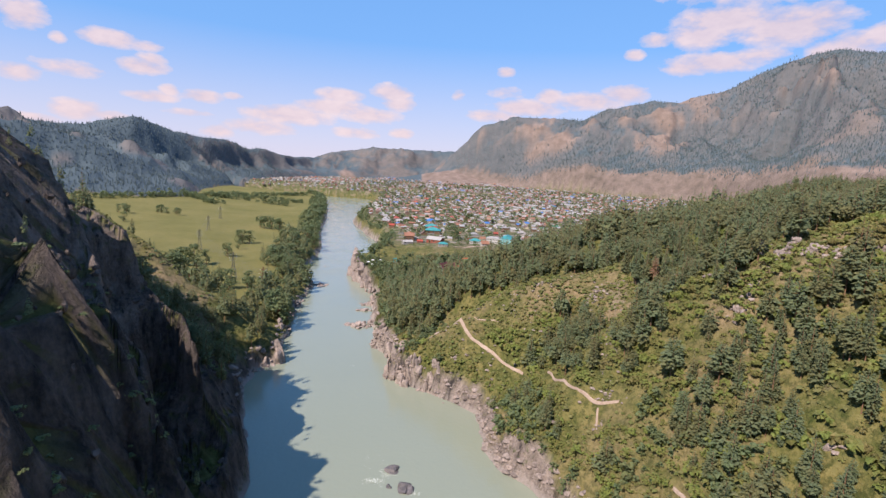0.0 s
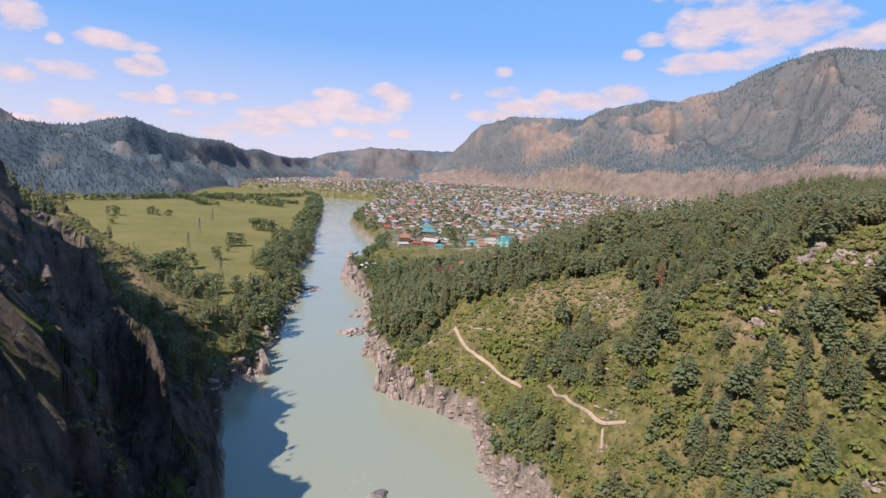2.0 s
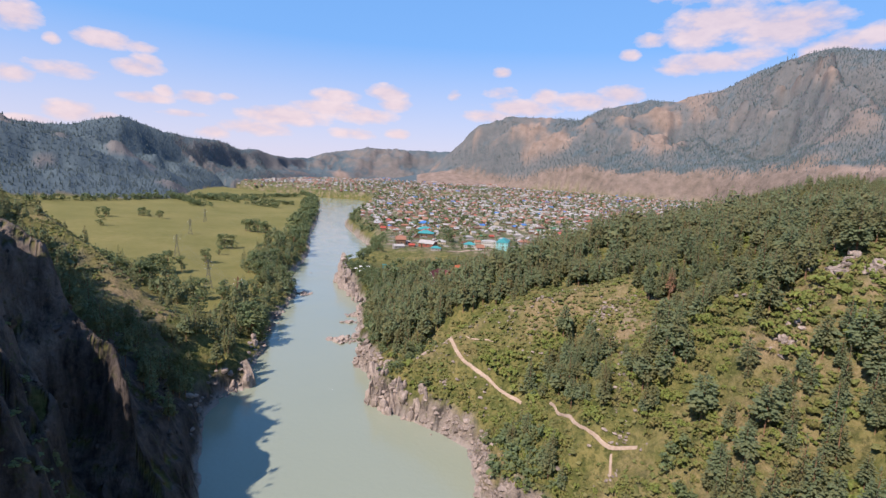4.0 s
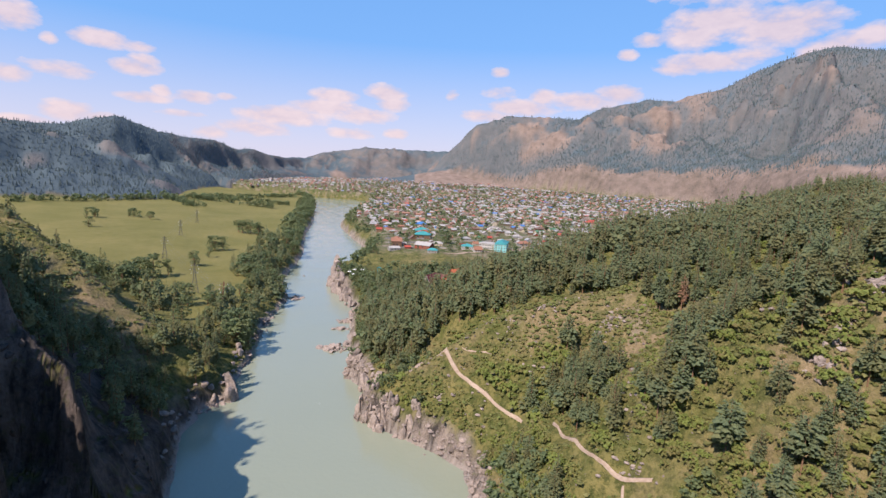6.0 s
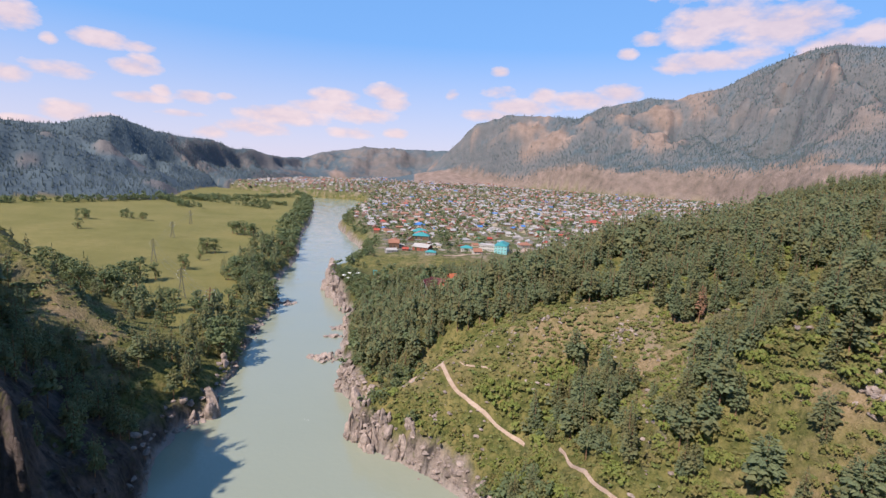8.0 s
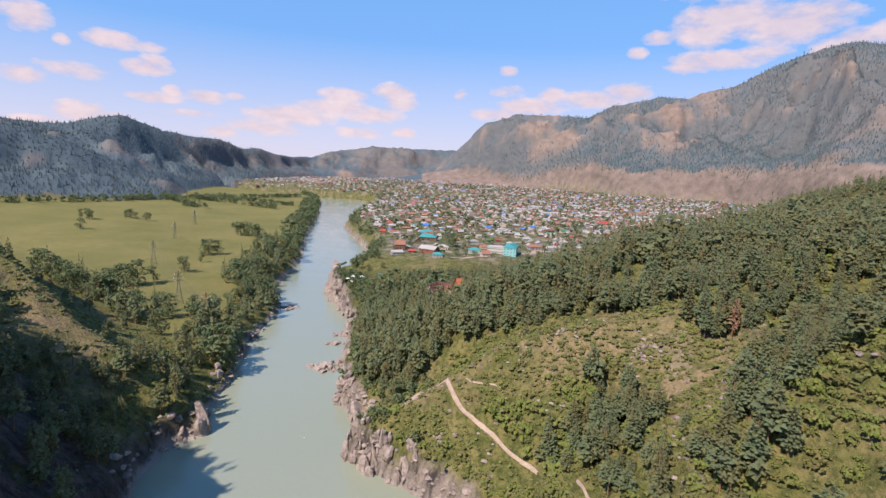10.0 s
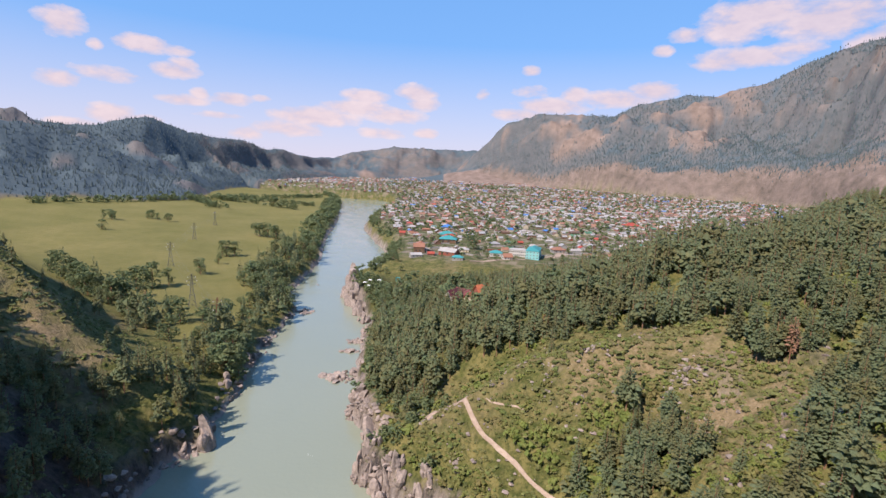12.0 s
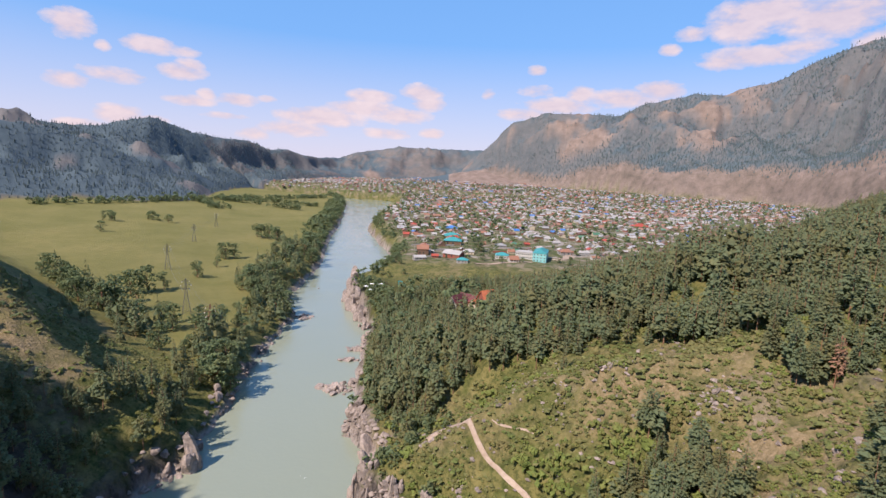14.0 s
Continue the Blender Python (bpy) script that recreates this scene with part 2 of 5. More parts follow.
    z = np.atleast_1d(z).astype(float)
    far = np.nonzero(np.hypot(x, y - 60) > 1350)
    if len(far[0]):
        z[far] += ranges(x[far], y[far], z[far])[0]
    return z


def ranges(x, y, z):
    """The rise of the mountains over the valley, and how far up the slope a place lies."""
    r, a = np.hypot(x, y - 60), np.degrees(np.arctan2(x, y - 60))
    best, share, cleft = np.zeros_like(z), np.full_like(z, -1.0), np.zeros_like(z)
    for k in RANGES:
        foot = np.interp(a, *k["foot"]) + 70 * fbm(x, y, 420.0, 3, k["seed"])
        crest, top, cliff = (np.interp(a, *k[n]) for n in ("crest", "top", "cliff"))
        t = np.clip((r - foot) / (crest - foot), -1, 1.6)
        bend = 130 * fbm(x, y, 700.0, 2, k["seed"] + 3)
        spur = ridged(x + bend, y - bend, 760.0, 4, k["seed"] + 9, 0.5)
        gully = ridged(x - bend, y + bend, 260.0, 4, k["seed"] + 19, 0.42)
        wall = cliff * (step(0, 0.11, t + 0.02 * gully) + 0.22 * step(0.11, 0.4, t))
        rise = np.where(t < 1, np.clip(t, 0, 1) ** 1.05, 1 - 0.3 * (t - 1))
        belly = np.sin(np.pi * np.clip(t, 0, 1)) * step(1.0, 0.72, t)
        up = wall + np.maximum(top - z - wall, 0) * rise * np.clip(1 + (k.get("relief", 0.42) * (spur - 0.7) + 0.17 * (gully - 0.6)) * belly, 0.3, 1.7) \
            + 6 * gully * step(0.02, 0.2, t) * step(1.0, 0.85, t) + 5 * ridged(x, y, 70.0, 3, 71) * step(0.02, 0.2, t)
        up = np.where(t > 0, np.maximum(up, 0), 0)
        share = np.where((up > best) & (t > 0), t, share)
        cleft = np.where((up > best) & (t > 0), 0.6 * spur + 0.5 * gully, cleft)
        best = np.maximum(best, up)
    return best, share, cleft


def ground_z(x, y):
    return float(land(np.array([x]), np.array([y]))[0])


def mesh_of(name, verts, faces, material=None, smooth=False):
    """A mesh from arrays in plan units: verts (n, 3), faces (m, 3 or 4)."""
    me = bpy.data.meshes.new(name)
    verts, faces = np.asarray(verts, np.float32) * M, np.asarray(faces, np.int32)
    k = faces.shape[1]
    me.vertices.add(len(verts))
    me.vertices.foreach_set("co", verts.ravel())
    me.loops.add(faces.size)
    me.loops.foreach_set("vertex_index", faces.ravel())
    me.polygons.add(len(faces))
    me.polygons.foreach_set("loop_start", np.arange(0, faces.size, k, dtype=np.int32))
    me.polygons.foreach_set("use_smooth", np.full(len(faces), smooth))
    me.update(calc_edges=True)
    if material:
        me.materials.append(material)
    return me


def part(name, me, parent, label=""):
    ob = new(name, me)
    ob.parent = parent
    return tagged(ob, label)

# ---- materials ----


def material(name, rough=0.9, spec=0.2):
    mat = bpy.data.materials.new(name)
    mat.use_nodes = True
    n = Nodes(mat.node_tree)
    out = n.add("ShaderNodeOutputMaterial")
    bsdf = n.add("ShaderNodeBsdfPrincipled", Roughness=rough)
    bsdf.inputs["Specular IOR Level"].default_value = spec
    n.tree.links.new(bsdf.outputs[0], out.inputs[0])
    return mat, n, bsdf


def bumped(n, bsdf, height, strength, distance):
    bump = n.add("ShaderNodeBump", Height=height, Strength=strength, Distance=distance)
    n.tree.links.new(bump.outputs[0], bsdf.inputs["Normal"])


def mottled(name, dark, light, scale, rough=0.9, spec=0.2, bump=0.0, by="island", spread=0.25, other=None, thin=0.0):
    """A surface that varies in large patches, in fine grain, and from piece to piece."""
    mat, n, bsdf = material(name, rough, spec)
    where = n.add("ShaderNodeNewGeometry").outputs["Position"]
    if by == "object":
        chance = n.add("ShaderNodeObjectInfo").outputs["Random"]
    else:
        chance = n.add("ShaderNodeNewGeometry").outputs["Random Per Island"]
    grain = n.noise(where, scale, 4.0, 0.65)
    patch = n.noise(where, scale / 9.0, 2.0)
    value = n.math("ADD", n.math("MULTIPLY", grain, 0.65), n.math("MULTIPLY", patch, 0.35))
    value = n.math("ADD", n.ramp(value, 0.33, 0.67), n.math("MULTIPLY", n.math("SUBTRACT", chance, 0.5), spread * 2), True)
    colour = n.mix(value, dark, light)
    if other:
        kin = n.math("ADD", n.noise(where, 0.11, 3.0), n.math("MULTIPLY", chance, 0.16))
        colour = n.mix(n.ramp(kin, 0.5, 0.72), colour, n.mix(value, tuple(v * 0.45 for v in other), other))
    n.put(bsdf.inputs["Base Color"], colour)
    if thin:
        # leaves let some light through
        glow = n.add("ShaderNodeBsdfTranslucent", Color=n.mix(thin, (0.0, 0.0, 0.0), colour))
        both = n.add("ShaderNodeAddShader")
        n.tree.links.new(bsdf.outputs[0], both.inputs[0])
        n.tree.links.new(glow.outputs[0], both.inputs[1])
        n.tree.links.new(both.outputs[0], next(k for k in n.tree.nodes if k.type == "OUTPUT_MATERIAL").inputs[0])
    if bump:
        bumped(n, bsdf, grain, bump, 1.0 / scale)
    return mat


def ground_material():
    mat, n, bsdf = material("ground", 0.95, 0.1)
    geo = n.add("ShaderNodeNewGeometry")
    where = geo.outputs["Position"]
    zone = {k: n.add("ShaderNodeAttribute", attribute_name=k).outputs["Fac"] for k in ("rock", "meadow", "wood", "town", "mountain", "dry", "silt", "dark")}
    fine, mid, wide = n.noise(where, 0.9, 5.0, 0.7), n.noise(where, 0.12, 4.0, 0.6), n.noise(where, 0.012, 4.0, 0.6)
    grass = n.mix(n.ramp(mid, 0.35, 0.65), (0.085, 0.094, 0.027), (0.195, 0.165, 0.062))
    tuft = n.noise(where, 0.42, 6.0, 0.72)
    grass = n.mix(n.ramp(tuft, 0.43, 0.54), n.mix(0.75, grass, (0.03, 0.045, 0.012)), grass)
    grass = n.mix(n.math("MULTIPLY", n.ramp(tuft, 0.57, 0.66), 0.6), grass, (0.17, 0.155, 0.065))
    grass = n.mix(n.math("MULTIPLY", n.ramp(fine, 0.45, 0.7), 0.35), grass, (0.19, 0.16, 0.07))
    straw = n.mix(n.ramp(fine, 0.35, 0.7), (0.15, 0.115, 0.058), (0.31, 0.225, 0.14))
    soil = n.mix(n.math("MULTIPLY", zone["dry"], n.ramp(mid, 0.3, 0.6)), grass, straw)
    lawn = n.mix(n.ramp(wide, 0.35, 0.65), (0.142, 0.136, 0.045), (0.2, 0.174, 0.066))
    lawn = n.mix(n.math("MULTIPLY", n.ramp(mid, 0.4, 0.7), 0.45), lawn, (0.108, 0.115, 0.036))
    lawn = n.mix(n.math("MULTIPLY", n.ramp(fine, 0.45, 0.75), 0.3), lawn, (0.225, 0.18, 0.085))
    soil = n.mix(zone["meadow"], soil, lawn)
    floor = n.mix(fine, (0.03, 0.042, 0.012), (0.085, 0.075, 0.03))
    soil = n.mix(n.math("MULTIPLY", zone["wood"], n.ramp(mid, 0.3, 0.55)), soil, floor)
    yard = n.mix(n.ramp(mid, 0.35, 0.65), (0.06, 0.082, 0.028), (0.16, 0.135, 0.085))
    yard = n.mix(n.math("MULTIPLY", n.ramp(n.noise(where, 0.06, 3.0), 0.55, 0.62), 0.7), yard, (0.25, 0.2, 0.16))
    soil = n.mix(zone["town"], soil, yard)
    # rock in upright, broken ribs, the clefts' shade painted as darker stone
    warp = n.add("ShaderNodeMapping", Vector=where, Scale=(1.0, 1.0, 0.22)).outputs[0]
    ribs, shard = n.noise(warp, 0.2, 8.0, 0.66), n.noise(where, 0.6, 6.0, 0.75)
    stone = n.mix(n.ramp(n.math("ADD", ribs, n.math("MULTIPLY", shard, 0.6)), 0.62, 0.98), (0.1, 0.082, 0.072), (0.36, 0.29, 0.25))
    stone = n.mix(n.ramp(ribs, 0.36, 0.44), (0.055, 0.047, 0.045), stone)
    # the left cliff's shade is put into a darker stone and lichen colour
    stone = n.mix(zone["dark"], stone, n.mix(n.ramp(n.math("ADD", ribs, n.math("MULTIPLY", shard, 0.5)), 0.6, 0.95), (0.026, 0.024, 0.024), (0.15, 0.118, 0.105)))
    lichen = n.math("MULTIPLY", n.ramp(n.noise(where, 0.3, 4.0, 0.7), 0.56, 0.66), 0.7)
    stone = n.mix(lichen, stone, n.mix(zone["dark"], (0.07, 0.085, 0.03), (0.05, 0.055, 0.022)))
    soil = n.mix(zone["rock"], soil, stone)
    soil = n.mix(zone["silt"], soil, n.mix(fine, (0.3, 0.26, 0.23), (0.42, 0.36, 0.33)))
    # far slopes: bare grass and scree against woods, whose colour holds the blue haze
    bare = n.mix(n.ramp(n.noise(where, 0.02, 5.0, 0.65), 0.35, 0.65), (0.158, 0.118, 0.098), (0.268, 0.2, 0.168))
    hazed_woods = n.mix(n.noise(where, 0.05, 4.0, 0.7), (0.058, 0.082, 0.098), (0.098, 0.128, 0.145))
    scree = n.mix(n.ramp(n.noise(where, 0.03, 5.0, 0.7), 0.3, 0.7), (0.115, 0.096, 0.08), (0.248, 0.188, 0.162))
    slope = n.mix(zone["wood"], bare, hazed_woods)
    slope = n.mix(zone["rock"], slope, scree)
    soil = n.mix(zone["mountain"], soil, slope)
    n.put(bsdf.inputs["Base Color"], soil)
    relief = n.math("MULTIPLY", zone["rock"], n.math("ADD", n.math("MULTIPLY", ribs, 4.0), n.math("MULTIPLY", shard, 2.2)))
    bumped(n, bsdf, n.math("ADD", n.math("ADD", fine, mid), relief), 0.7, 1.2)
    return mat


def water_material():
    mat, n, bsdf = material("river_water", 0.16, 0.5)
    where = n.add("ShaderNodeNewGeometry").outputs["Position"]
    wide = n.noise(where, 0.008, 3.0)
    n.put(bsdf.inputs["Base Color"], n.mix(wide, (0.218, 0.243, 0.184), (0.258, 0.278, 0.212)))
    ripple = n.math("ADD", n.noise(where, 0.5, 4.0, 0.6), n.noise(where, 0.08, 3.0))
    n.put(bsdf.inputs["Roughness"], n.ramp(n.noise(where, 0.03, 3.0), 0.2, 2.2))
    bumped(n, bsdf, ripple, 0.18, 0.6)
    return mat


GROUND, WATER = ground_material(), water_material()
NEEDLES = mottled("pine_needles", (0.064, 0.086, 0.05), (0.118, 0.138, 0.07), 3.2, 0.85, 0.15, 0.5, spread=0.2, other=(0.135, 0.13, 0.06), thin=0.95)
LEAVES = mottled("broad_leaves", (0.055, 0.08, 0.042), (0.115, 0.145, 0.066), 2.6, 0.8, 0.2, 0.5, spread=0.22, other=(0.13, 0.145, 0.062), thin=0.8)
SHRUB = mottled("shrub_leaves", (0.082, 0.108, 0.028), (0.165, 0.185, 0.05), 2.2, 0.85, 0.15, 0.5, spread=0.2, other=(0.175, 0.15, 0.06), thin=0.7)
SCRUB = mottled("dry_scrub", (0.08, 0.085, 0.03), (0.18, 0.16, 0.068), 1.8, 0.85, 0.15, spread=0.3, other=(0.12, 0.145, 0.045), thin=0.6)
# needles of the far conifers, distance haze tinted blue into the colour
HAZED_NEEDLES = mottled("hazed_needles", (0.06, 0.082, 0.088), (0.095, 0.122, 0.125), 0.2, 0.85, 0.1, spread=0.3, thin=0.5)
BARK = mottled("pine_bark", (0.12, 0.07, 0.045), (0.3, 0.17, 0.1), 4.0, 0.9)

# ---- ground and river ----


def oval(x, y, cx, cy, rx, ry):
    return ((x - cx) / rx) ** 2 + ((y - cy) / ry) ** 2


def slopes(x, y, e=3.0):
    z = land(x, y)
    gx, gy = (land(x + e, y) - z) / e, (land(x, y + e) - z) / e
    return np.hypot(gx, gy)


def zones(x, y, z):
    """What covers the ground, as weights from 0 to 1."""
    dr, dl = x - easting(RIGHT, y), easting(LEFT, y) - x
    r, a = np.hypot(x, y - 60), np.degrees(np.arctan2(x, y - 60))
    grade = slopes(x, y)
    up, share, cleft = ranges(x, y, z * 0)
    mountain = np.maximum(step(0.0, 0.015, share), step(1.5, 0.9, oval(x, y, -430, 4060, 560, 420)))
    patch = fbm(x, y, 22.0, 4, 81)
    yy = y + 0.5 * np.minimum(x + 250, 0)
    reach = np.interp(y, [250, 320, 350, 370, 400, 440, 480, 640, 680, 820, 900], [10, 10, 13, 15, 12, 12, 8, 8, 15, 15, 8])
    rocky_r = step(reach, reach * 0.4, dr + 6 * patch) * step(2400, 1500, y) + step(0.8, 1.05, patch) * step(20, 60, dr) * step(500, 300, y) * 0.4
    rocky_l = step(9, 3, dl + 4 * patch) * step(2400, 1500, y) + step(0.75, 1.15, grade + 0.5 * patch) * step(400, 300, yy)
    rock = np.clip(np.where(dr > 0, rocky_r, rocky_l), 0, 1)
    rock = np.where(mountain > 0.5, step(0.6, 0.9, grade + 0.15 * fbm(x, y, 160.0, 4, 91)) * np.where(a > -9, step(0.17, 0.12, share) + 0.3, 0.5), rock)
    meadow = step(0, 30, dl) * step(450, 500, yy)
    town = step(10, 40, dr) * step(830, 900, y) * (1 - mountain)
    wood = np.where(dr > 0, step(420, 470, y) * step(800, 720, y), step(350, 330, yy) * 0.8)
    side = fbm(x, y, 330.0, 5, 101, 0.6)
    belt = step(0.1, 0.13, share) * step(0.5, 0.25, share + 0.12 * side)
    fringe = np.where((a < -9) | ((r > 4250) & (a < -4.6)), step(1.2, 0.55, cleft - 0.3 * side - 0.1), np.clip(step(1.2, 0.75, cleft + 0.45 * side) * step(0.12, 0.2, share) * 0.95 + belt, 0, 1))
    # hills that close the valley take mostly the haze-blue forest colour
    fringe = np.where((r > 4250) & (a < -4.6) & (a > -24), np.maximum(fringe, 0.75), fringe)
    fringe = np.where(a > 15, np.maximum(fringe, 0.9 * step(17, 25, a) * step(0.3, 0.6, share + 0.15 * side) * step(-0.25, 0.3, side)), fringe)
    fringe = np.where(a < -24, np.maximum(fringe, 0.55), fringe)
    wood = np.where(mountain > 0.5, fringe, wood)
    bald = step(1.3, 0.7, oval(x, y, 25, 388, 75, 30)) + step(1.3, 0.7, oval(x, y, 88, 352, 34, 26)) + step(1.3, 0.7, oval(x, y, 140, 250, 40, 16)) + 0.7 * step(1.3, 0.7, oval(x, y, 86, 317, 18, 30))
    dry = np.clip(-0.08 + 0.7 * fbm(x, y, 46.0, 3, 111) + 0.75 * bald + 0.22 * step(-200, -230, x) * step(335, 365, yy) * step(480, 450, yy), 0, 1)
    silt = step(3.5, 1.0, z) * step(-1, 0.3, z) * 0.8 * (1 - mountain)
    # dark: painted shade of the left-bank cliff, weaker on its sunlit upper part
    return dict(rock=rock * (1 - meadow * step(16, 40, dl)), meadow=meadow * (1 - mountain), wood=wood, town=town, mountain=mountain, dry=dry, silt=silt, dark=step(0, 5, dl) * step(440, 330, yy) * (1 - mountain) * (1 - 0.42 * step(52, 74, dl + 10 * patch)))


def build_ground():
    ahead = np.linspace(-52, 52, 520)
    behind = np.linspace(52, 308, 44)[1:-1]
    bearing = np.radians(np.concatenate([ahead, behind]))
    radius = np.concatenate([np.linspace(2, 110, 14), np.geomspace(113, 700, 250), np.geomspace(706, 2600, 70), np.geomspace(2625, 5000, 95), [5200, 5500]])
    b, r = np.meshgrid(bearing, radius)
    x, y = (r * np.sin(b)).ravel(), (60 + r * np.cos(b)).ravel()
    z = land(x, y)
    nb, nr = len(bearing), len(radius)
    i, j = np.meshgrid(np.arange(nb), np.arange(nr - 1))
    k = (i + 1) % nb
    faces = np.stack([j * nb + i, j * nb + k, (j + 1) * nb + k, (j + 1) * nb + i], -1).reshape(-1, 4)
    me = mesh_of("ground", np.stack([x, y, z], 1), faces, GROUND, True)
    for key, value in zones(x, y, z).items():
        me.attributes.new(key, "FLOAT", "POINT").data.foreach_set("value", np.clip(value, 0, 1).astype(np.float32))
    tagged(new("ground", me), "valley floor, wooded slopes, cliffs and bare mountains", "ground", kind="structure")


build_ground()


def build_river():
    y = np.unique(np.concatenate([np.linspace(-900, 700, 200), np.linspace(700, 2800, 150)]))
    left, right = np.interp(y, *LEFT) - 14, np.interp(y, *RIGHT) + 14
    left, right = np.maximum(left, -5200), np.maximum(right, -5190)
    t = np.linspace(0, 1, 9)
    x = left[:, None] + (right - left)[:, None] * t
    verts = np.stack([x.ravel(), np.repeat(y, 9), np.zeros(x.size)], 1)
    i, j = np.meshgrid(np.arange(8), np.arange(len(y) - 1))
    faces = np.stack([j * 9 + i, j * 9 + i + 1, (j + 1) * 9 + i + 1, (j + 1) * 9 + i], -1).reshape(-1, 4)
    tagged(new("water", mesh_of("water", verts, faces, WATER, True)), "wide milky green river with faint ripples", "river", kind="structure")


build_river()

# ---- plants ----


def unit(v):
    return v / np.maximum(np.linalg.norm(v, axis=-1, keepdims=True), 1e-9)


def stem(h, r, sides, rng, bend=0.02, rings=4):
    """A tapered, slightly bent trunk."""
    t = np.linspace(0, 1, rings)
    a = np.arange(sides) * 2 * np.pi / sides
    sway = np.stack([np.sin(t * 2.3 + rng.random() * 6), np.cos(t * 1.9 + rng.random() * 6)], 1) * h * bend * t[:, None]
    rad = r * (1 - 0.85 * t) * (1 + 0.5 * np.exp(-t * 18))
    v = np.stack([sway[:, :1] + rad[:, None] * np.cos(a), sway[:, 1:] + rad[:, None] * np.sin(a), np.repeat((t * h)[:, None], sides, 1)], -1).reshape(-1, 3)
    f = []
    for j in range(rings - 1):
        for i in range(sides):
            p, q = j * sides + i, j * sides + (i + 1) % sides
            f += [(p, q, q + sides), (p, q + sides, p + sides)]
    v[:sides, 2] -= 1.2
    return v, np.array(f)


def fans(root, out, side, up, length, width, thick, rng, n=6):
    """Ragged, domed sprays of leaves: a ring of n uneven points round a raised middle for each root."""
    k = len(root)
    a = (np.arange(n)[None] + rng.uniform(-0.25, 0.25, (k, n))) * 2 * np.pi / n
    j = rng.uniform(0.55, 1.3, (k, n))
    along, across = 0.5 + 0.5 * np.cos(a) * j, np.sin(a) * j
    ring = root[:, None] + out[:, None] * (length[:, None] * along)[..., None] + side[:, None] * (width[:, None] * across)[..., None] \
        - up[:, None] * (thick[:, None] * rng.uniform(0.1, 0.9, (k, n)))[..., None]
    mid = root + out * (length * 0.46)[:, None] + up * (thick * 0.7)[:, None]
    v = np.concatenate([ring, mid[:, None]], 1).reshape(-1, 3)
    tri_ = np.array([(i, (i + 1) % n, n) for i in range(n)])
    return v, (np.arange(k)[:, None, None] * (n + 1) + tri_[None]).reshape(-1, 3)


def pine_shape(seed, count, n=6, slim=1.0, bare=0.3, round_=0.0):
    """A pine one unit high: its trunk and its crown of many separate sprays."""
    rng = np.random.default_rng(seed)
    trunk = stem(0.96, 0.015, 5 if count > 120 else 3, rng, 0.012, 4 if count > 120 else 2)
    u = (np.arange(count) + rng.uniform(0.1, 0.9, count)) / count
    t = 1 - (1 - u) ** 0.68
    tiers = 9 + 6 * (count > 100)
    t = np.clip(0.5 * t + 0.5 * (np.round(t * tiers) / tiers) + rng.normal(0, 0.012, count), 0, 1)
    z = bare + (0.96 - bare) * t
    ang = np.arange(count) * 2.39996 + rng.normal(0, 0.3, count)
    lump = 0.9 + 0.3 * np.sin(ang * 2 + 9 * t + seed) * np.sin(7 * t + seed)
    cone = (1 - t) ** (0.85 - 0.35 * round_) * np.minimum(1, 0.5 + t * (2.6 + round_))
    reach = slim * 0.215 * (cone + 0.07) * lump * rng.uniform(0.7, 1.18, count)
    inner = rng.uniform(0.1, 0.72, count) * min(1.0, (count / 110) ** 0.5)
    droop = 0.28 - 0.6 * t + rng.uniform(-0.25, 0.25, count)
    out = unit(np.stack([np.cos(ang), np.sin(ang), -droop], 1))
    side = unit(np.stack([-np.sin(ang), np.cos(ang), rng.uniform(-0.3, 0.3, count)], 1))
    up = np.cross(out, side)
    up *= np.sign(up[:, 2:])
    root = np.stack([0 * z, 0 * z, z + 0.015], 1) + out * (reach * inner)[:, None]
    long = np.minimum(reach * (1.05 - inner), 0.02 + 0.9 * reach * (60 / count) ** 0.3)
    wide = np.maximum(reach * rng.uniform(0.34, 0.52, count) * (60 / count) ** 0.5, 0.009)
    crown = fans(root, out, side, up, long, wide, wide * rng.uniform(0.55, 0.95, count), rng, n)
    tip = np.array([[0.0, 0, 0.9]])
    spike = fans(tip, np.array([[0.03, 0.02, 1.0]]), np.array([[1.0, 0, 0]]), np.array([[0, -1.0, 0]]), np.array([0.1]), np.array([0.018]), np.array([0.014]), rng, n)
    return trunk, merge([crown, spike])


def cone_shape(seed):
    """A far conifer: two stacked, uneven cones."""
    rng = np.random.default_rng(seed)
    out = []
    for z0, z1, r in ((0.05, 0.72, 0.2), (0.42, 1.0, 0.13)):
        a = np.arange(4) * np.pi / 2 + rng.random() * 3
        w = r * rng.uniform(0.75, 1.25, 4)
        v = np.concatenate([np.stack([w * np.cos(a), w * np.sin(a), z0 + rng.uniform(-0.04, 0.04, 4)], 1), [(0, 0, z1)]])
        out.append((v, np.array([(i, (i + 1) % 4, 4) for i in range(4)])))
    return merge(out)


def merge(meshes):
    vs, fs, base = [], [], 0
    for v, f in meshes:
        vs.append(v)
        fs.append(f + base)
        base += len(v)
    return np.concatenate(vs), np.concatenate(fs)


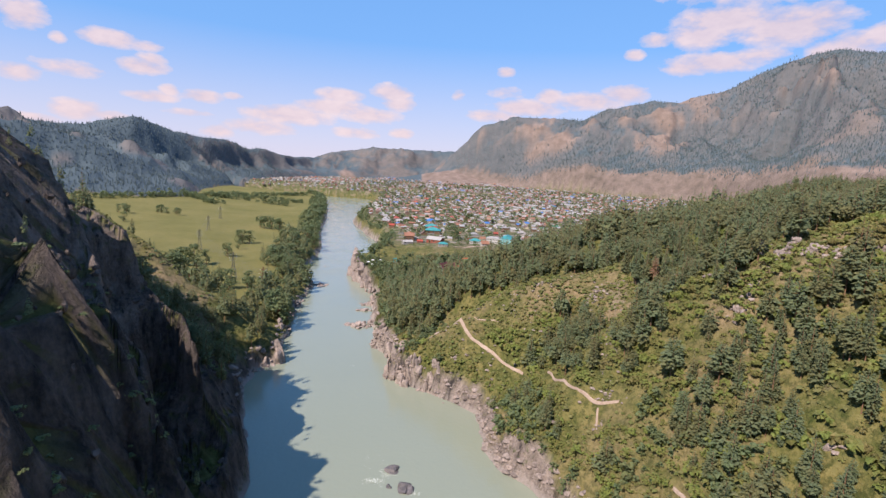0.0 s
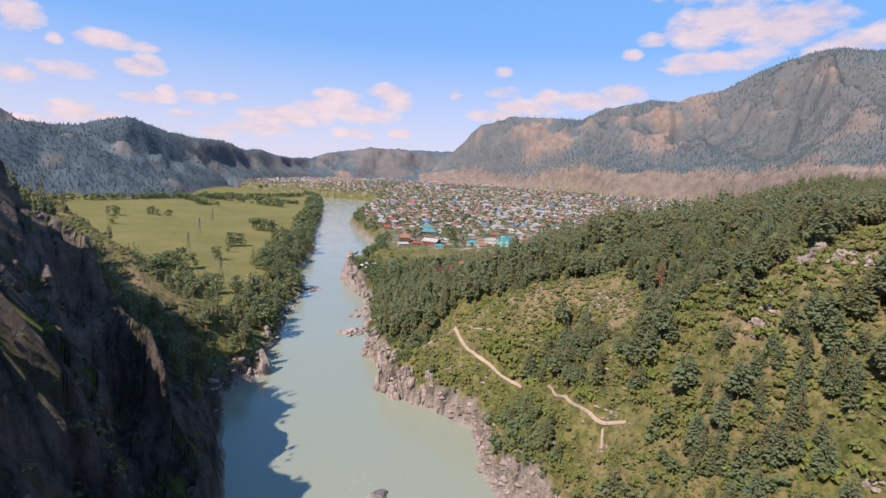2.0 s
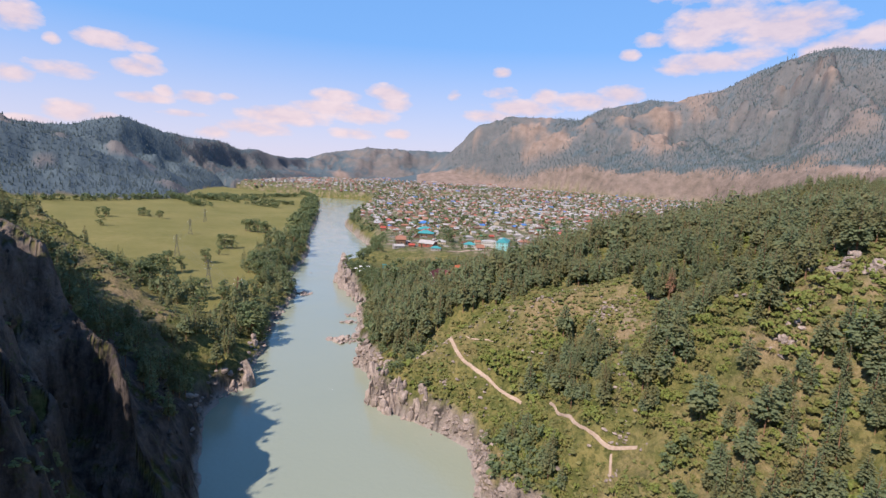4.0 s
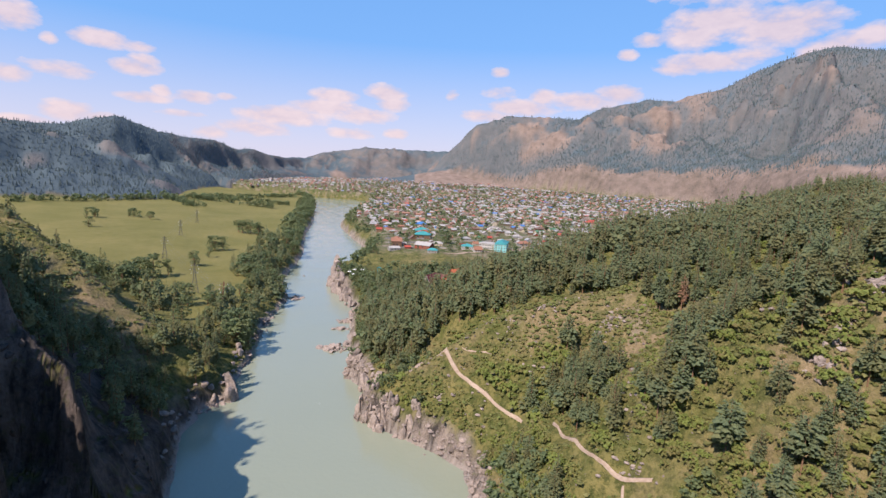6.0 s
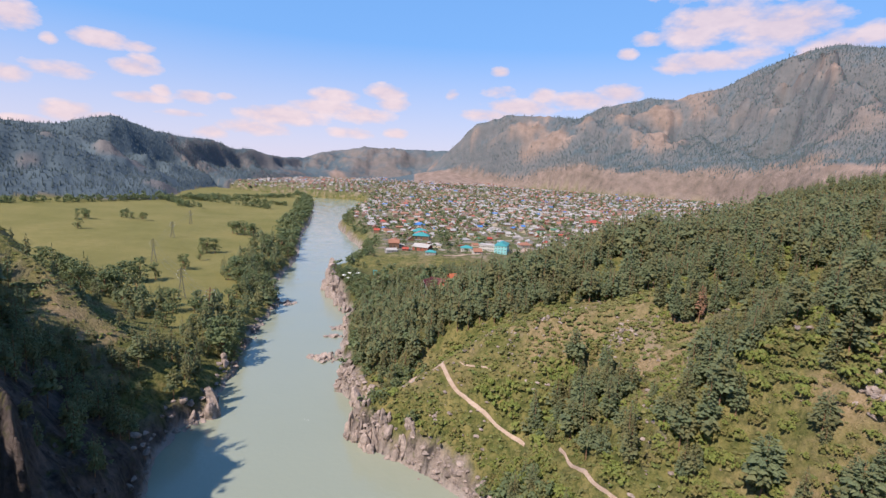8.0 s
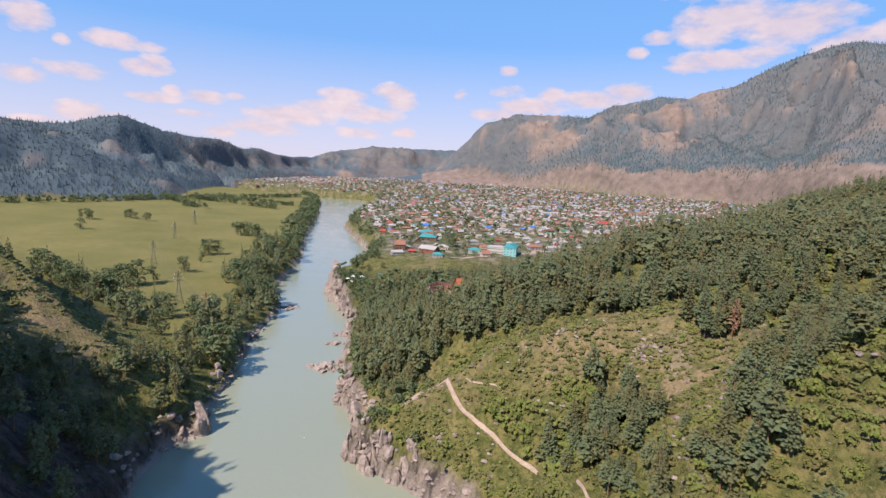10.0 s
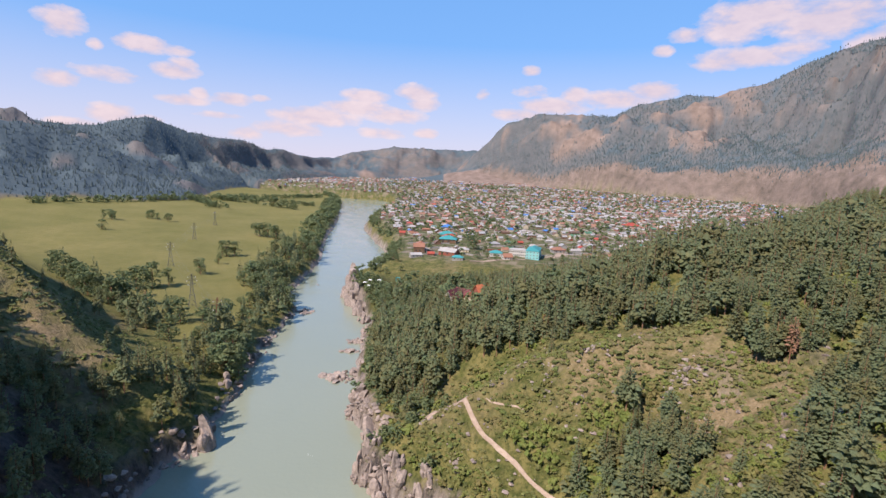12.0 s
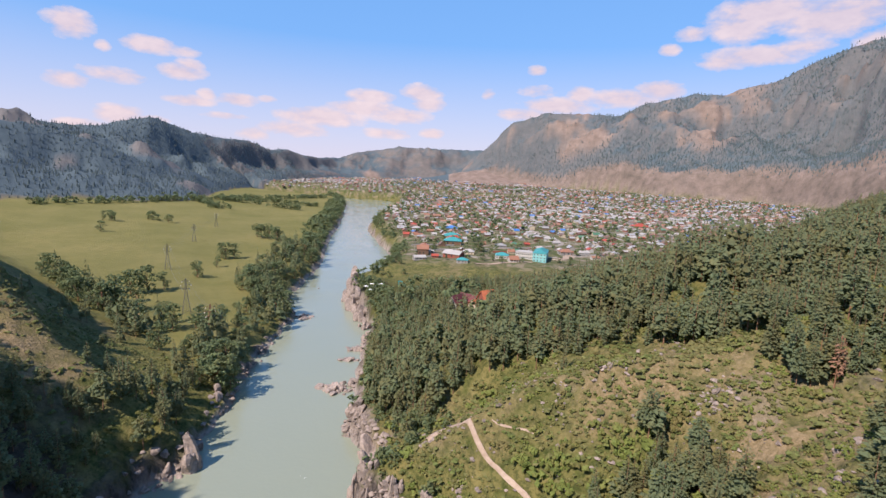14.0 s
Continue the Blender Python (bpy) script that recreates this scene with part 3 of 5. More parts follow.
def broad_shape(seed, tufts, lobes=6, wide=0.33, low=0.05):
    """A broadleaf tree one unit high, with limbs and a lobed, gappy crown."""
    rng = np.random.default_rng(seed)
    trunk = [stem(0.62, 0.022, 5, rng, 0.04, 4)]
    heads = []
    for k in range(lobes):
        a, h = k * 2.4 + rng.random(), rng.uniform(low + 0.1, 0.82)
        r = wide * rng.uniform(0.25, 0.75) * (1.1 - abs(h - 0.5))
        heads.append((r * np.cos(a), r * np.sin(a), h))
        base = np.array([0, 0, h * 0.55])
        limb, f = stem(1.0, 0.009, 3, rng, 0.0, 2)
        end = np.array(heads[-1]) - base
        v = np.stack([limb[:, 0], limb[:, 1], 0 * limb[:, 2]], 1) + base + np.clip(limb[:, 2:], 0, 1) * end
        trunk.append((v, f))
    heads.append((0.0, 0.0, 0.82))
    heads = np.array(heads)
    pick = rng.integers(0, len(heads), tufts)
    way = unit(rng.normal(size=(tufts, 3)) + np.array([0, 0, 0.35]))
    centres = heads[pick] + way * rng.uniform(0.6, 1.0, (tufts, 1)) * np.array([0.17, 0.17, 0.15]) * wide / 0.33
    centres[:, 2] = np.clip(centres[:, 2], low, 1.0)
    return merge(trunk), leaf_pads(centres, way, rng.uniform(0.1, 0.17, tufts) * (60 / tufts) ** 0.42 * wide / 0.33, rng, 4)


def leaf_pads(centres, way, size, rng, n=5):
    """Sprays that lie on the outside of a crown, facing the way given."""
    k = len(centres)
    up = unit(way + rng.normal(0, 0.35, (k, 3)))
    out = unit(np.cross(up, rng.normal(size=(k, 3))))
    side = np.cross(up, out)
    return fans(centres - out * size[:, None] * 0.5, out, side, up, size, size * 0.5, size * rng.uniform(0.25, 0.5, k), rng, n)


def scatter(shapes, x, y, size, rng, sink=0.3, girth=(0.85, 1.15), lift=None):
    """One mesh of many plants: shapes of unit height set down at x, y."""
    z = land(x, y) - sink if lift is None else lift
    which = rng.integers(0, len(shapes), len(x))
    turn = rng.uniform(0, 6.28, len(x))
    fat = rng.uniform(*girth, len(x))
    out = []
    for k, (v, f) in enumerate(shapes):
        s = np.nonzero(which == k)[0]
        if len(s) == 0:
            continue
        c, n = np.cos(turn[s])[:, None], np.sin(turn[s])[:, None]
        w = (size[s] * fat[s])[:, None]
        px = (v[None, :, 0] * c - v[None, :, 1] * n) * w + x[s][:, None]
        py = (v[None, :, 0] * n + v[None, :, 1] * c) * w + y[s][:, None]
        pz = v[None, :, 2] * size[s][:, None] + z[s][:, None]
        verts = np.stack([px, py, pz], -1).reshape(-1, 3)
        faces = (np.arange(len(s))[:, None, None] * len(v) + f[None]).reshape(-1, 3)
        out.append((verts, faces))
    return merge(out)


def sow(x0, x1, y0, y1, gap, rng, keep):
    """Jittered spots, one for each cell of the plan, where keep(x, y) is a chance from 0 to 1."""
    x, y = np.meshgrid(np.arange(x0, x1, gap), np.arange(y0, y1, gap))
    x, y = x.ravel() + rng.uniform(0, gap, x.size), y.ravel() + rng.uniform(0, gap, x.size)
    m = rng.random(x.size) < keep(x, y)
    return x[m], y[m]


def near_track(x, y, reach):
    hit = np.zeros(np.shape(x), bool)
    for line in TRACKS:
        for (ax, ay), (bx, by) in zip(line[:-1], line[1:]):
            t = np.clip(((x - ax) * (bx - ax) + (y - ay) * (by - ay)) / ((bx - ax) ** 2 + (by - ay) ** 2), 0, 1)
            hit |= np.hypot(x - ax - t * (bx - ax), y - ay - t * (by - ay)) < reach
    return hit


def below_track(x, y, reach, drops):
    """Spots on a footpath or on the open bank just below it."""
    hit = np.zeros(np.shape(x), bool)
    for d in drops:
        hit |= near_track(x + 0.1 * d, y + d, reach)
    return hit


# footpaths on the right-hand slope
TRACKS = [[(-30, 404), (-31, 400), (-33, 393), (-26, 382), (-17, 368), (0, 355), (13, 345), (24, 334)],
          [(-45, 389), (-41, 391), (-36, 394), (-31, 400)],
          [(38, 314), (40, 303), (44, 288), (48, 272), (51, 265), (54, 261), (59, 257.5), (64, 253), (67, 252)], [(58, 257), (57.5, 254), (57, 251)], [(81, 207), (82, 203), (83, 199)]]


def grove(x, y):
    """How thickly pines stand on the right-hand hill."""
    dr = x - easting(RIGHT, y)
    edge = np.interp(x, [-140, -60, -30, 10, 36, 60, 80, 100, 130, 170, 230], [455, 425, 428, 408, 398, 392, 386, 352, 335, 300, 150])
    dense = step(-6, 8, y - edge + 9 * fbm(x, y, 30.0, 3, 7))
    open_ = np.clip(step(1.3, 0.8, oval(x, y, 25, 385, 70, 34)) + step(1.2, 0.8, oval(x, y, 88, 350, 36, 28)) + step(1.2, 0.8, oval(x, y, -20, 385, 45, 40)), 0, 1)
    open_ = np.clip(open_ + step(1.3, 0.9, oval(x, y, 146, 243, 34, 13)) + step(1.3, 0.9, oval(x, y, 114, 243, 12, 9)), 0, 1)
    open_ = np.clip(open_ + 0.9 * step(1.3, 0.9, oval(x, y, 86, 317, 18, 30)), 0, 1)
    thin = 0.44 + 0.42 * step(75, 115, x) + 0.55 * fbm(x, y, 24.0, 3, 17)
    stand = step(1.2, 0.7, oval(x, y, 52, 330, 17, 24)) + step(1.2, 0.7, oval(x, y, 20, 336, 7, 5))
    value = np.maximum(dense * 0.93, np.clip(thin, 0.05, 0.9) * (1 - open_ * 0.88))
    value = np.maximum(value, stand * 0.85)
    value = value * (1 - step(1.2, 0.8, oval(x, y, -46, 572, 17, 42)))
    return np.clip(value * step(0.9, 1.6, dr / np.interp(y, [250, 320, 350, 400, 440, 480], [12, 12, 16, 17, 13, 10])) * step(20, -30, y - np.interp(x, [-170, -100, 0, 100, 300], [690, 720, 790, 860, 900])) * (1 - below_track(x, y, 3.6, (0, 7, 14))), 0, 1)


SLIM, BARE, ROUND = (1.0, 0.78, 1.2, 0.9, 1.1, 1.22), (0.24, 0.08, 0.34, 0.18, 0.08, 0.42), (0.5, 0, 0.9, 0.2, 0.1, 1)
PINES = [pine_shape(100 + k, 125, 4, SLIM[k], BARE[k], ROUND[k]) for k in range(6)]
FAR_PINES = [pine_shape(200 + k, 42, 4, (1.05, 0.85, 1.2, 0.95, 1.1)[k], (0.2, 0.08, 0.28, 0.2, 0.08)[k], (0.3, 0, 0.6, 0.2, 0.1)[k]) for k in range(5)]
BROADS = [broad_shape(300 + k, 240, 8, (0.36, 0.3, 0.42, 0.34)[k]) for k in range(4)]
FAR_BROADS = [broad_shape(400 + k, 34, 6, (0.38, 0.34, 0.44, 0.36)[k]) for k in range(4)]
NEAR_PINES = [pine_shape(150 + k, 330, 4, SLIM[k], BARE[k], ROUND[k]) for k in range(6)]
PINE_MESHES = [(mesh_of("trunk", *t, BARK), mesh_of("crown", *c, NEEDLES)) for t, c in NEAR_PINES]
BROAD_MESHES = [(mesh_of("trunk", *t, BARK), mesh_of("crown", *c, LEAVES)) for t, c in BROADS]


def plant(name, meshes, x, y, size, turn, label, group, girth=1.0):
    tree = new(name)
    tree.matrix_world = Matrix.LocRotScale(Vector((x, y, ground_z(x, y) - 0.3)) * M, Euler((0, 0, turn)), (size * girth, size * girth, size))
    for mesh, what in zip(meshes, ("trunk", "crown")):
        part(what, mesh, tree)
    return tagged(tree, label, "tree", group)


def stuff(name, label, category, data, mat, smooth=False):
    return tagged(new(name, mesh_of(name, *data, mat, smooth)), label, category, kind="stuff")


def build_right_woods():
    rng = np.random.default_rng(1)
    x, y = sow(-170, 430, 140, 860, 6.7, rng, grove)
    ox, oy = sow(430, 600, 480, 920, 6.7, np.random.default_rng(21), grove)
    bx, by = sow(180, 430, 860, 920, 6.7, np.random.default_rng(22), grove)
    x, y = np.concatenate([x, ox, bx]), np.concatenate([y, oy, by])
    size = rng.uniform(13, 27, len(x)) * (0.84 + 0.25 * step(380, 450, y))
    size = size * np.interp(y, [480, 660], [1.0, 0.62])
    near = (y < 398 - 0.25 * np.maximum(x - 60, 0)) & (x < 150)
    spots = np.nonzero(near)[0]
    rng.shuffle(spots)
    single, rest = spots[:290], np.concatenate([spots[290:], np.nonzero(~near)[0]])
    for i in single:
        k = int(rng.integers(0, len(PINE_MESHES)))
        label = "tall green pine on the grassy river slope" if size[i] > 19 else "young bushy pine among shrubs on the slope"
        plant("pine_tree", PINE_MESHES[k], x[i], y[i], size[i], rng.uniform(0, 6.28), label, "pines on the near slope", rng.uniform(0.9, 1.2))
    close = rest[(y[rest] < 440) & (x[rest] < 300)]
    far = rest[(y[rest] >= 440) & (rng.random(len(rest)) < 0.85) & (x[rest] < 0.62 * y[rest] + 60)]
    for tag, chosen, shapes in (("", close, PINES), ("", far, FAR_PINES)):
        state = rng.bit_generator.state
        stuff("pine_forest", "dense dark green pine forest on the hill", "forest", scatter([s[1] for s in shapes], x[chosen], y[chosen], size[chosen], rng), NEEDLES)
        rng.bit_generator.state = state
        stuff("forest_trunks", "reddish pine trunks between the crowns", "forest", scatter([s[0] for s in shapes], x[chosen], y[chosen], size[chosen], rng), BARK)


def shrub_shapes(seed, count, tufts):
    out = []
    for k in range(count):
        rng = np.random.default_rng(seed + k)
        a, r = rng.uniform(0, 6.28, tufts), np.sqrt(rng.random(tufts)) * 0.9
        bulge = 1 + 0.3 * np.sin(a * 3 + k)
        c = np.stack([r * bulge * np.cos(a), r * bulge * np.sin(a), rng.uniform(0.6, 1.0, tufts) * np.sqrt(1.02 - r * r) * 0.9], 1)
        out.append(leaf_pads(c, unit(c + np.array([0, 0, 0.2])), rng.uniform(0.6, 1.05, tufts) * (10 / tufts) ** 0.5, rng, 4))
    return out


SHRUBS, FINE_SHRUBS = shrub_shapes(500, 6, 16), shrub_shapes(520, 6, 46)


def build_shrubs():
    rng = np.random.default_rng(2)

    def lush(x, y):
        dr = x - easting(RIGHT, y)
        open_ = step(1.2, 0.7, oval(x, y, 25, 388, 75, 28)) + step(1.2, 0.7, oval(x, y, 88, 352, 34, 26))
        return np.clip(0.8 + 0.8 * fbm(x, y, 30.0, 3, 27) - 0.75 * open_, 0.04, 1) * step(9, 15, dr) * (1 - below_track(x, y, 3.6, (0, 5)))

    x, y = sow(-110, 230, 140, 425, 3.2, rng, lush)
    bald = step(1.2, 0.7, oval(x, y, 25, 388, 75, 28)) + step(1.2, 0.7, oval(x, y, 88, 340, 30, 45))
    size = (1.2 + 3.4 * rng.random(len(x)) ** 1.6) * (1 - 0.4 * np.clip(bald, 0, 1))
    for near, shapes in (((y < 325) & (x < 0.5 * y), FINE_SHRUBS), ((y >= 325) | (x >= 0.5 * y), SHRUBS)):
        stuff("shrubs", "bright green leafy shrubs over the slope", "bushes", scatter(shapes, x[near], y[near], size[near], rng, 0.25, (0.8, 1.25)), SHRUB)

    x, y = sow(-60, 190, 185, 425, 1.75, rng, lambda x, y: (x - easting(RIGHT, y) > 15) * np.clip(0.5 + 0.5 * fbm(x, y, 9.0, 3, 37), 0.05, 0.9) * (1 - near_track(x, y, 2.2)))
    lx, ly = sow(-420, -190, 330, 480, 2.8, rng, lambda x, y: (easting(LEFT, y) - x > 20) * np.clip(0.4 + 0.5 * fbm(x, y, 9.0, 3, 39), 0.05, 0.8))
    x, y = np.concatenate([x, lx]), np.concatenate([y, ly])
    stuff("grass_tufts", "tufts of tall grass and low scrub", "grass", scatter(shrub_shapes(540, 5, 4), x, y, rng.uniform(0.4, 1.4, len(x)), rng, 0.1, (1.0, 2.0)), SCRUB)

    def bank(x, y):
        dr = x - easting(RIGHT, y)
        return step(0.4, 1.0, dr / np.interp(y, [250, 320, 350, 370, 400, 440, 480, 640, 680, 820, 900], [8, 8, 10, 12, 11, 12, 8, 8, 11, 12, 9]) + 0.3 * fbm(x, y, 14.0, 3, 3)) * step(52, 34, dr) * 0.7 * (1 - below_track(x, y, 7.0, (0, 8, 16)))

    x, y = sow(-260, 130, 180, 760, 4.6, rng, bank)
    size = rng.uniform(3.5, 10, len(x))
    fx, fy = sow(-480, -180, 760, 1700, 9.0, rng, lambda x, y: step(6, 12, x - easting(RIGHT, y)) * step(44, 26, x - easting(RIGHT, y)) * np.clip(0.5 + 0.5 * fbm(x, y, 60.0, 2, 55), 0.1, 0.9))
    x, y, size = np.concatenate([x, fx]), np.concatenate([y, fy]), np.concatenate([size, rng.uniform(6, 15, len(fx))])
    ex, ey = sow(-190, 60, 425, 720, 10.0, rng, lambda x, y: step(10, 24, x - easting(RIGHT, y)) * step(150, 70, x - easting(RIGHT, y)) * 0.2 * (oval(x, y, -46, 572, 17, 42) > 1.2))
    x, y, size = np.concatenate([x, ex]), np.concatenate([y, ey]), np.concatenate([size, rng.uniform(12, 22, len(ex))])
    stuff("bank_thicket", "dark green leafy thicket along the rocky shore", "bushes", scatter([b[1] for b in FAR_BROADS], x, y, size, rng, 0.4, (1.0, 1.4)), LEAVES)


def build_left_woods():
    rng = np.random.default_rng(3)

    def slope(x, y):
        dl = easting(LEFT, y) - x
        yy = y + 0.5 * np.minimum(x + 250, 0)
        glade = step(335, 352, yy + 10 * fbm(x, y, 26.0, 2, 97)) * step(474, 462, yy) * step(-218, -240, x + 8 * fbm(x, y, 20.0, 2, 98))
        return step(7, 20, dl) * step(500, 462, yy) * step(235, 300, yy + 14 * fbm(x, y, 30.0, 3, 37)) * np.clip(0.56 + 0.3 * fbm(x, y, 18.0, 2, 99) - 0.7 * glade, 0.02, 1)

    x, y = sow(-420, -110, 200, 560, 7.2, rng, slope)
    size = rng.uniform(11, 24, len(x))
    front = (x > -265) & (y < 450)
    for chosen, shapes in ((front, PINES), (~front, FAR_PINES)):
        state = rng.bit_generator.state
        stuff("pine_forest", "dark shaded pine forest below the cliffs", "forest", scatter([s[1] for s in shapes], x[chosen], y[chosen], size[chosen], rng), NEEDLES)
        rng.bit_generator.state = state
        stuff("forest_trunks", "pine trunks in the shaded forest", "forest", scatter([s[0] for s in shapes], x[chosen], y[chosen], size[chosen], rng), BARK)

    def cliff_top(x, y):
        dl = easting(LEFT, y) - x
        yy = y + 0.5 * np.minimum(x + 250, 0)
        return step(70, 95, dl + 12 * fbm(x, y, 20.0, 2, 41)) * step(300, 250, yy) * 0.3 + step(8, 30, dl) * step(330, 270, yy) * 0.05

    x, y = sow(-330, -90, 90, 330, 7.0, rng, cliff_top)
    stuff("cliff_pines", "small dark pines on the cliff ledges", "trees", scatter([s[1] for s in FAR_PINES], x, y, rng.uniform(4, 11, len(x)), rng), NEEDLES)
    x, y = sow(-330, -90, 90, 400, 3.6, rng, lambda x, y: step(8, 30, easting(LEFT, y) - x) * np.clip(0.1 + 0.6 * fbm(x, y, 25.0, 3, 47), 0, 0.5))
    stuff("shrubs", "olive shrubs on the cliff ledges", "bushes", scatter(SHRUBS, x, y, rng.uniform(0.5, 2.2, len(x)), rng, 0.2, (0.9, 1.6)), LEAVES)

    # leafy woods along the water and round the foot of the spur
    def riparian(x, y):
        dl = easting(LEFT, y) - x
        yy = y + 0.5 * np.minimum(x + 250, 0)
        width = np.interp(y, [430, 480, 560, 700, 900, 1100, 1300, 2000, 2400], [34, 56, 54, 58, 64, 66, 56, 56, 56]) + 16 * fbm(x, y, 70.0, 3, 57)
        along = step(4, 10, dl) * step(width, width - 12, dl) * step(430, 470, y)
        row = step(17, 8, np.abs(yy - 487 + 9 * fbm(x, y, 60.0, 2, 67))) * step(-560, -480, x) * step(20, 40, dl)
        return np.clip(along * 0.78 + row * 0.8, 0, 1) * np.clip(0.75 + 0.6 * fbm(x, y, 40.0, 2, 107), 0.2, 1)

    x, y = sow(-560, -170, 420, 1000, 9.0, rng, riparian)
    size = rng.uniform(11, 29, len(x))
    leafy = rng.random(len(x)) < 0.55
    picked = np.nonzero(leafy)[0]
    single, rest = picked[:260], picked[260:]
    for i in single:
        plant("broadleaf_tree", BROAD_MESHES[int(rng.integers(0, 4))], x[i], y[i], size[i], rng.uniform(0, 6.28),
              "round leafy green tree in the riverside wood", "leafy trees by the river", rng.uniform(0.9, 1.3))
    if len(rest):
        stuff("leafy_wood", "dense green leafy wood on the riverbank", "forest", scatter([merge(b) for b in BROADS], x[rest], y[rest], size[rest], rng, 0.3, (0.9, 1.3)), LEAVES)
    c = ~leafy
    stuff("pine_forest", "dark pines among the leafy riverside trees", "forest", scatter([merge(s) for s in FAR_PINES], x[c], y[c], size[c] * 1.3, rng), NEEDLES)
    x, y = sow(-1000, -300, 1000, 2560, 11.0, rng, riparian)
    stuff("leafy_wood", "belt of leafy trees on the far riverbank", "forest", scatter([b[1] for b in FAR_BROADS], x, y, rng.uniform(12, 24, len(x)), rng, 0.3, (1.0, 1.4)), LEAVES)
    # tree belts across the meadow and at the foot of the mountains
    belts = [((-1060, 1620), (-850, 1450), 26), ((-1010, 1706), (-858, 1690), 16), ((-810, 1650), (-700, 1640), 16), ((-1122, 1144), (-1067, 1332), 30), ((-1067, 1332), (-1046, 1500), 30),
             ((-1046, 1500), (-1035, 1653), 30), ((-1035, 1653), (-960, 1900), 34), ((-960, 1900), (-900, 2300), 30), ((-1050, 1750), (-700, 1850), 14)]
    xs, ys = [], []
    for (ax, ay), (bx, by), wide in belts:
        k = int(math.hypot(bx - ax, by - ay) / 4.0)
        t = rng.random(k)
        xs.append(ax + (bx - ax) * t + rng.normal(0, wide / 2.5, k))
        ys.append(ay + (by - ay) * t + rng.normal(0, wide / 2.5, k))
    x, y = np.concatenate(xs), np.concatenate(ys)
    stuff("tree_belt", "dark belts of trees across the meadow", "trees", scatter([b[1] for b in FAR_BROADS], x, y, rng.uniform(10, 20, len(x)), rng, 0.3, (1.0, 1.4)), LEAVES)


MEADOW_TREES = [(-413, 622, 13), (-403, 634, 15), (-395, 650, 11), (-402, 718, 12), (-408, 724, 9), (-444, 843, 13), (-436, 852, 12), (-421, 786, 8), (-519, 1063, 14),
                (-508, 1058, 13), (-499, 1066, 15), (-488, 1052, 13), (-465, 1040, 14), (-474, 1048, 12), (-452, 845, 11), (-844, 1049, 10), (-832, 1054, 11), (-822, 1045, 10), (-737, 928, 10),
                (-773, 1113, 8), (-791, 1119, 10), (-744, 1107, 9), (-796, 1112, 7), (-500, 640, 5), (-372, 560, 12), (-358, 568, 13), (-398, 582, 14), (-300, 540, 12), (-320, 552, 11), (-286, 560, 10)]


def build_meadow_trees():
    rng = np.random.default_rng(4)
    for x, y, h in MEADOW_TREES:
        plant("broadleaf_tree", BROAD_MESHES[int(rng.integers(0, 4))], x, y, h * 2.1, rng.uniform(0, 6.28),
              "lone leafy tree on the open green meadow", "trees on the meadow", rng.uniform(0.9, 1.25))


def build_mountain_woods():
    rng = np.random.default_rng(9)
    cone = [cone_shape(800 + k) for k in range(4)]

    def high(x, y):
        share, cleft = ranges(x, y, 0 * x)[1:]
        a = np.degrees(np.arctan2(x, y - 60))
        side = fbm(x, y, 330.0, 5, 101, 0.6)
        right = np.clip(step(0.95, 0.4, cleft + 0.35 * side) * 0.8 + step(0.1, 0.14, share) * step(0.55, 0.25, share + 0.12 * side), 0.06, 1) * step(0.06, 0.14, share)
        right = np.maximum(right, 0.7 * step(17, 25, a) * step(0.3, 0.6, share + 0.15 * side) * step(-0.25, 0.3, side))
        left = np.clip(step(1.15, 0.6, cleft - 0.3 * side - 0.1), 0.08, 1) * step(0.0, 0.03, share)
        return np.where(a > -9, right, left) * (share < 1.01) * (share > 0.0) * step(-52, -46, a) * step(46, 40, a)

    for x0, x1, y0, y1, gap in ((-2400, -200, 900, 3400, 14.0), (-400, 2900, 2000, 4900, 12.5)):
        x, y = sow(x0, x1, y0, y1, gap, rng, high)
        stuff("mountain_woods", "dark conifers on the mountain slopes", "forest", scatter(cone, x, y, np.where(x < 0, 0.42, 0.55) * rng.uniform(16, 34, len(x)), rng, 1.0, (0.9, 1.3)), HAZED_NEEDLES)


TOWN_TREES = [(-83, 988, 26), (-86, 996, 22), (-77, 984, 20), (-150, 945, 12), (-128, 968, 10), (-60, 962, 12), (-52, 905, 10), (-66, 898, 12), (-38, 890, 10), (-8, 900, 9), (45, 925, 12), (60, 915, 14), (-205, 880, 14),
              (-212, 905, 16), (-200, 925, 15), (-208, 945, 17), (-214, 962, 16), (-222, 985, 15), (-195, 900, 13), (-186, 858, 12), (-178, 845, 10), (-168, 905, 9), (-118, 880, 8), (-20, 1010, 14), (10, 1030, 12), (90, 1060, 15),
              (-160, 1010, 12), (-190, 1040, 14), (130, 1120, 16), (-190, 800, 9), (-176, 786, 10), (-160, 796, 8)]


def build_town_trees():
    rng = np.random.default_rng(14)
    for x, y, h in TOWN_TREES:
        plant("broadleaf_tree", BROAD_MESHES[int(rng.integers(0, 4))], x, y, h, rng.uniform(0, 6.28),
              "dark leafy tree beside the first houses", "trees at the town's edge", rng.uniform(0.95, 1.3))


build_right_woods()
build_town_trees()
build_shrubs()
build_mountain_woods()
build_left_woods()
build_meadow_trees()

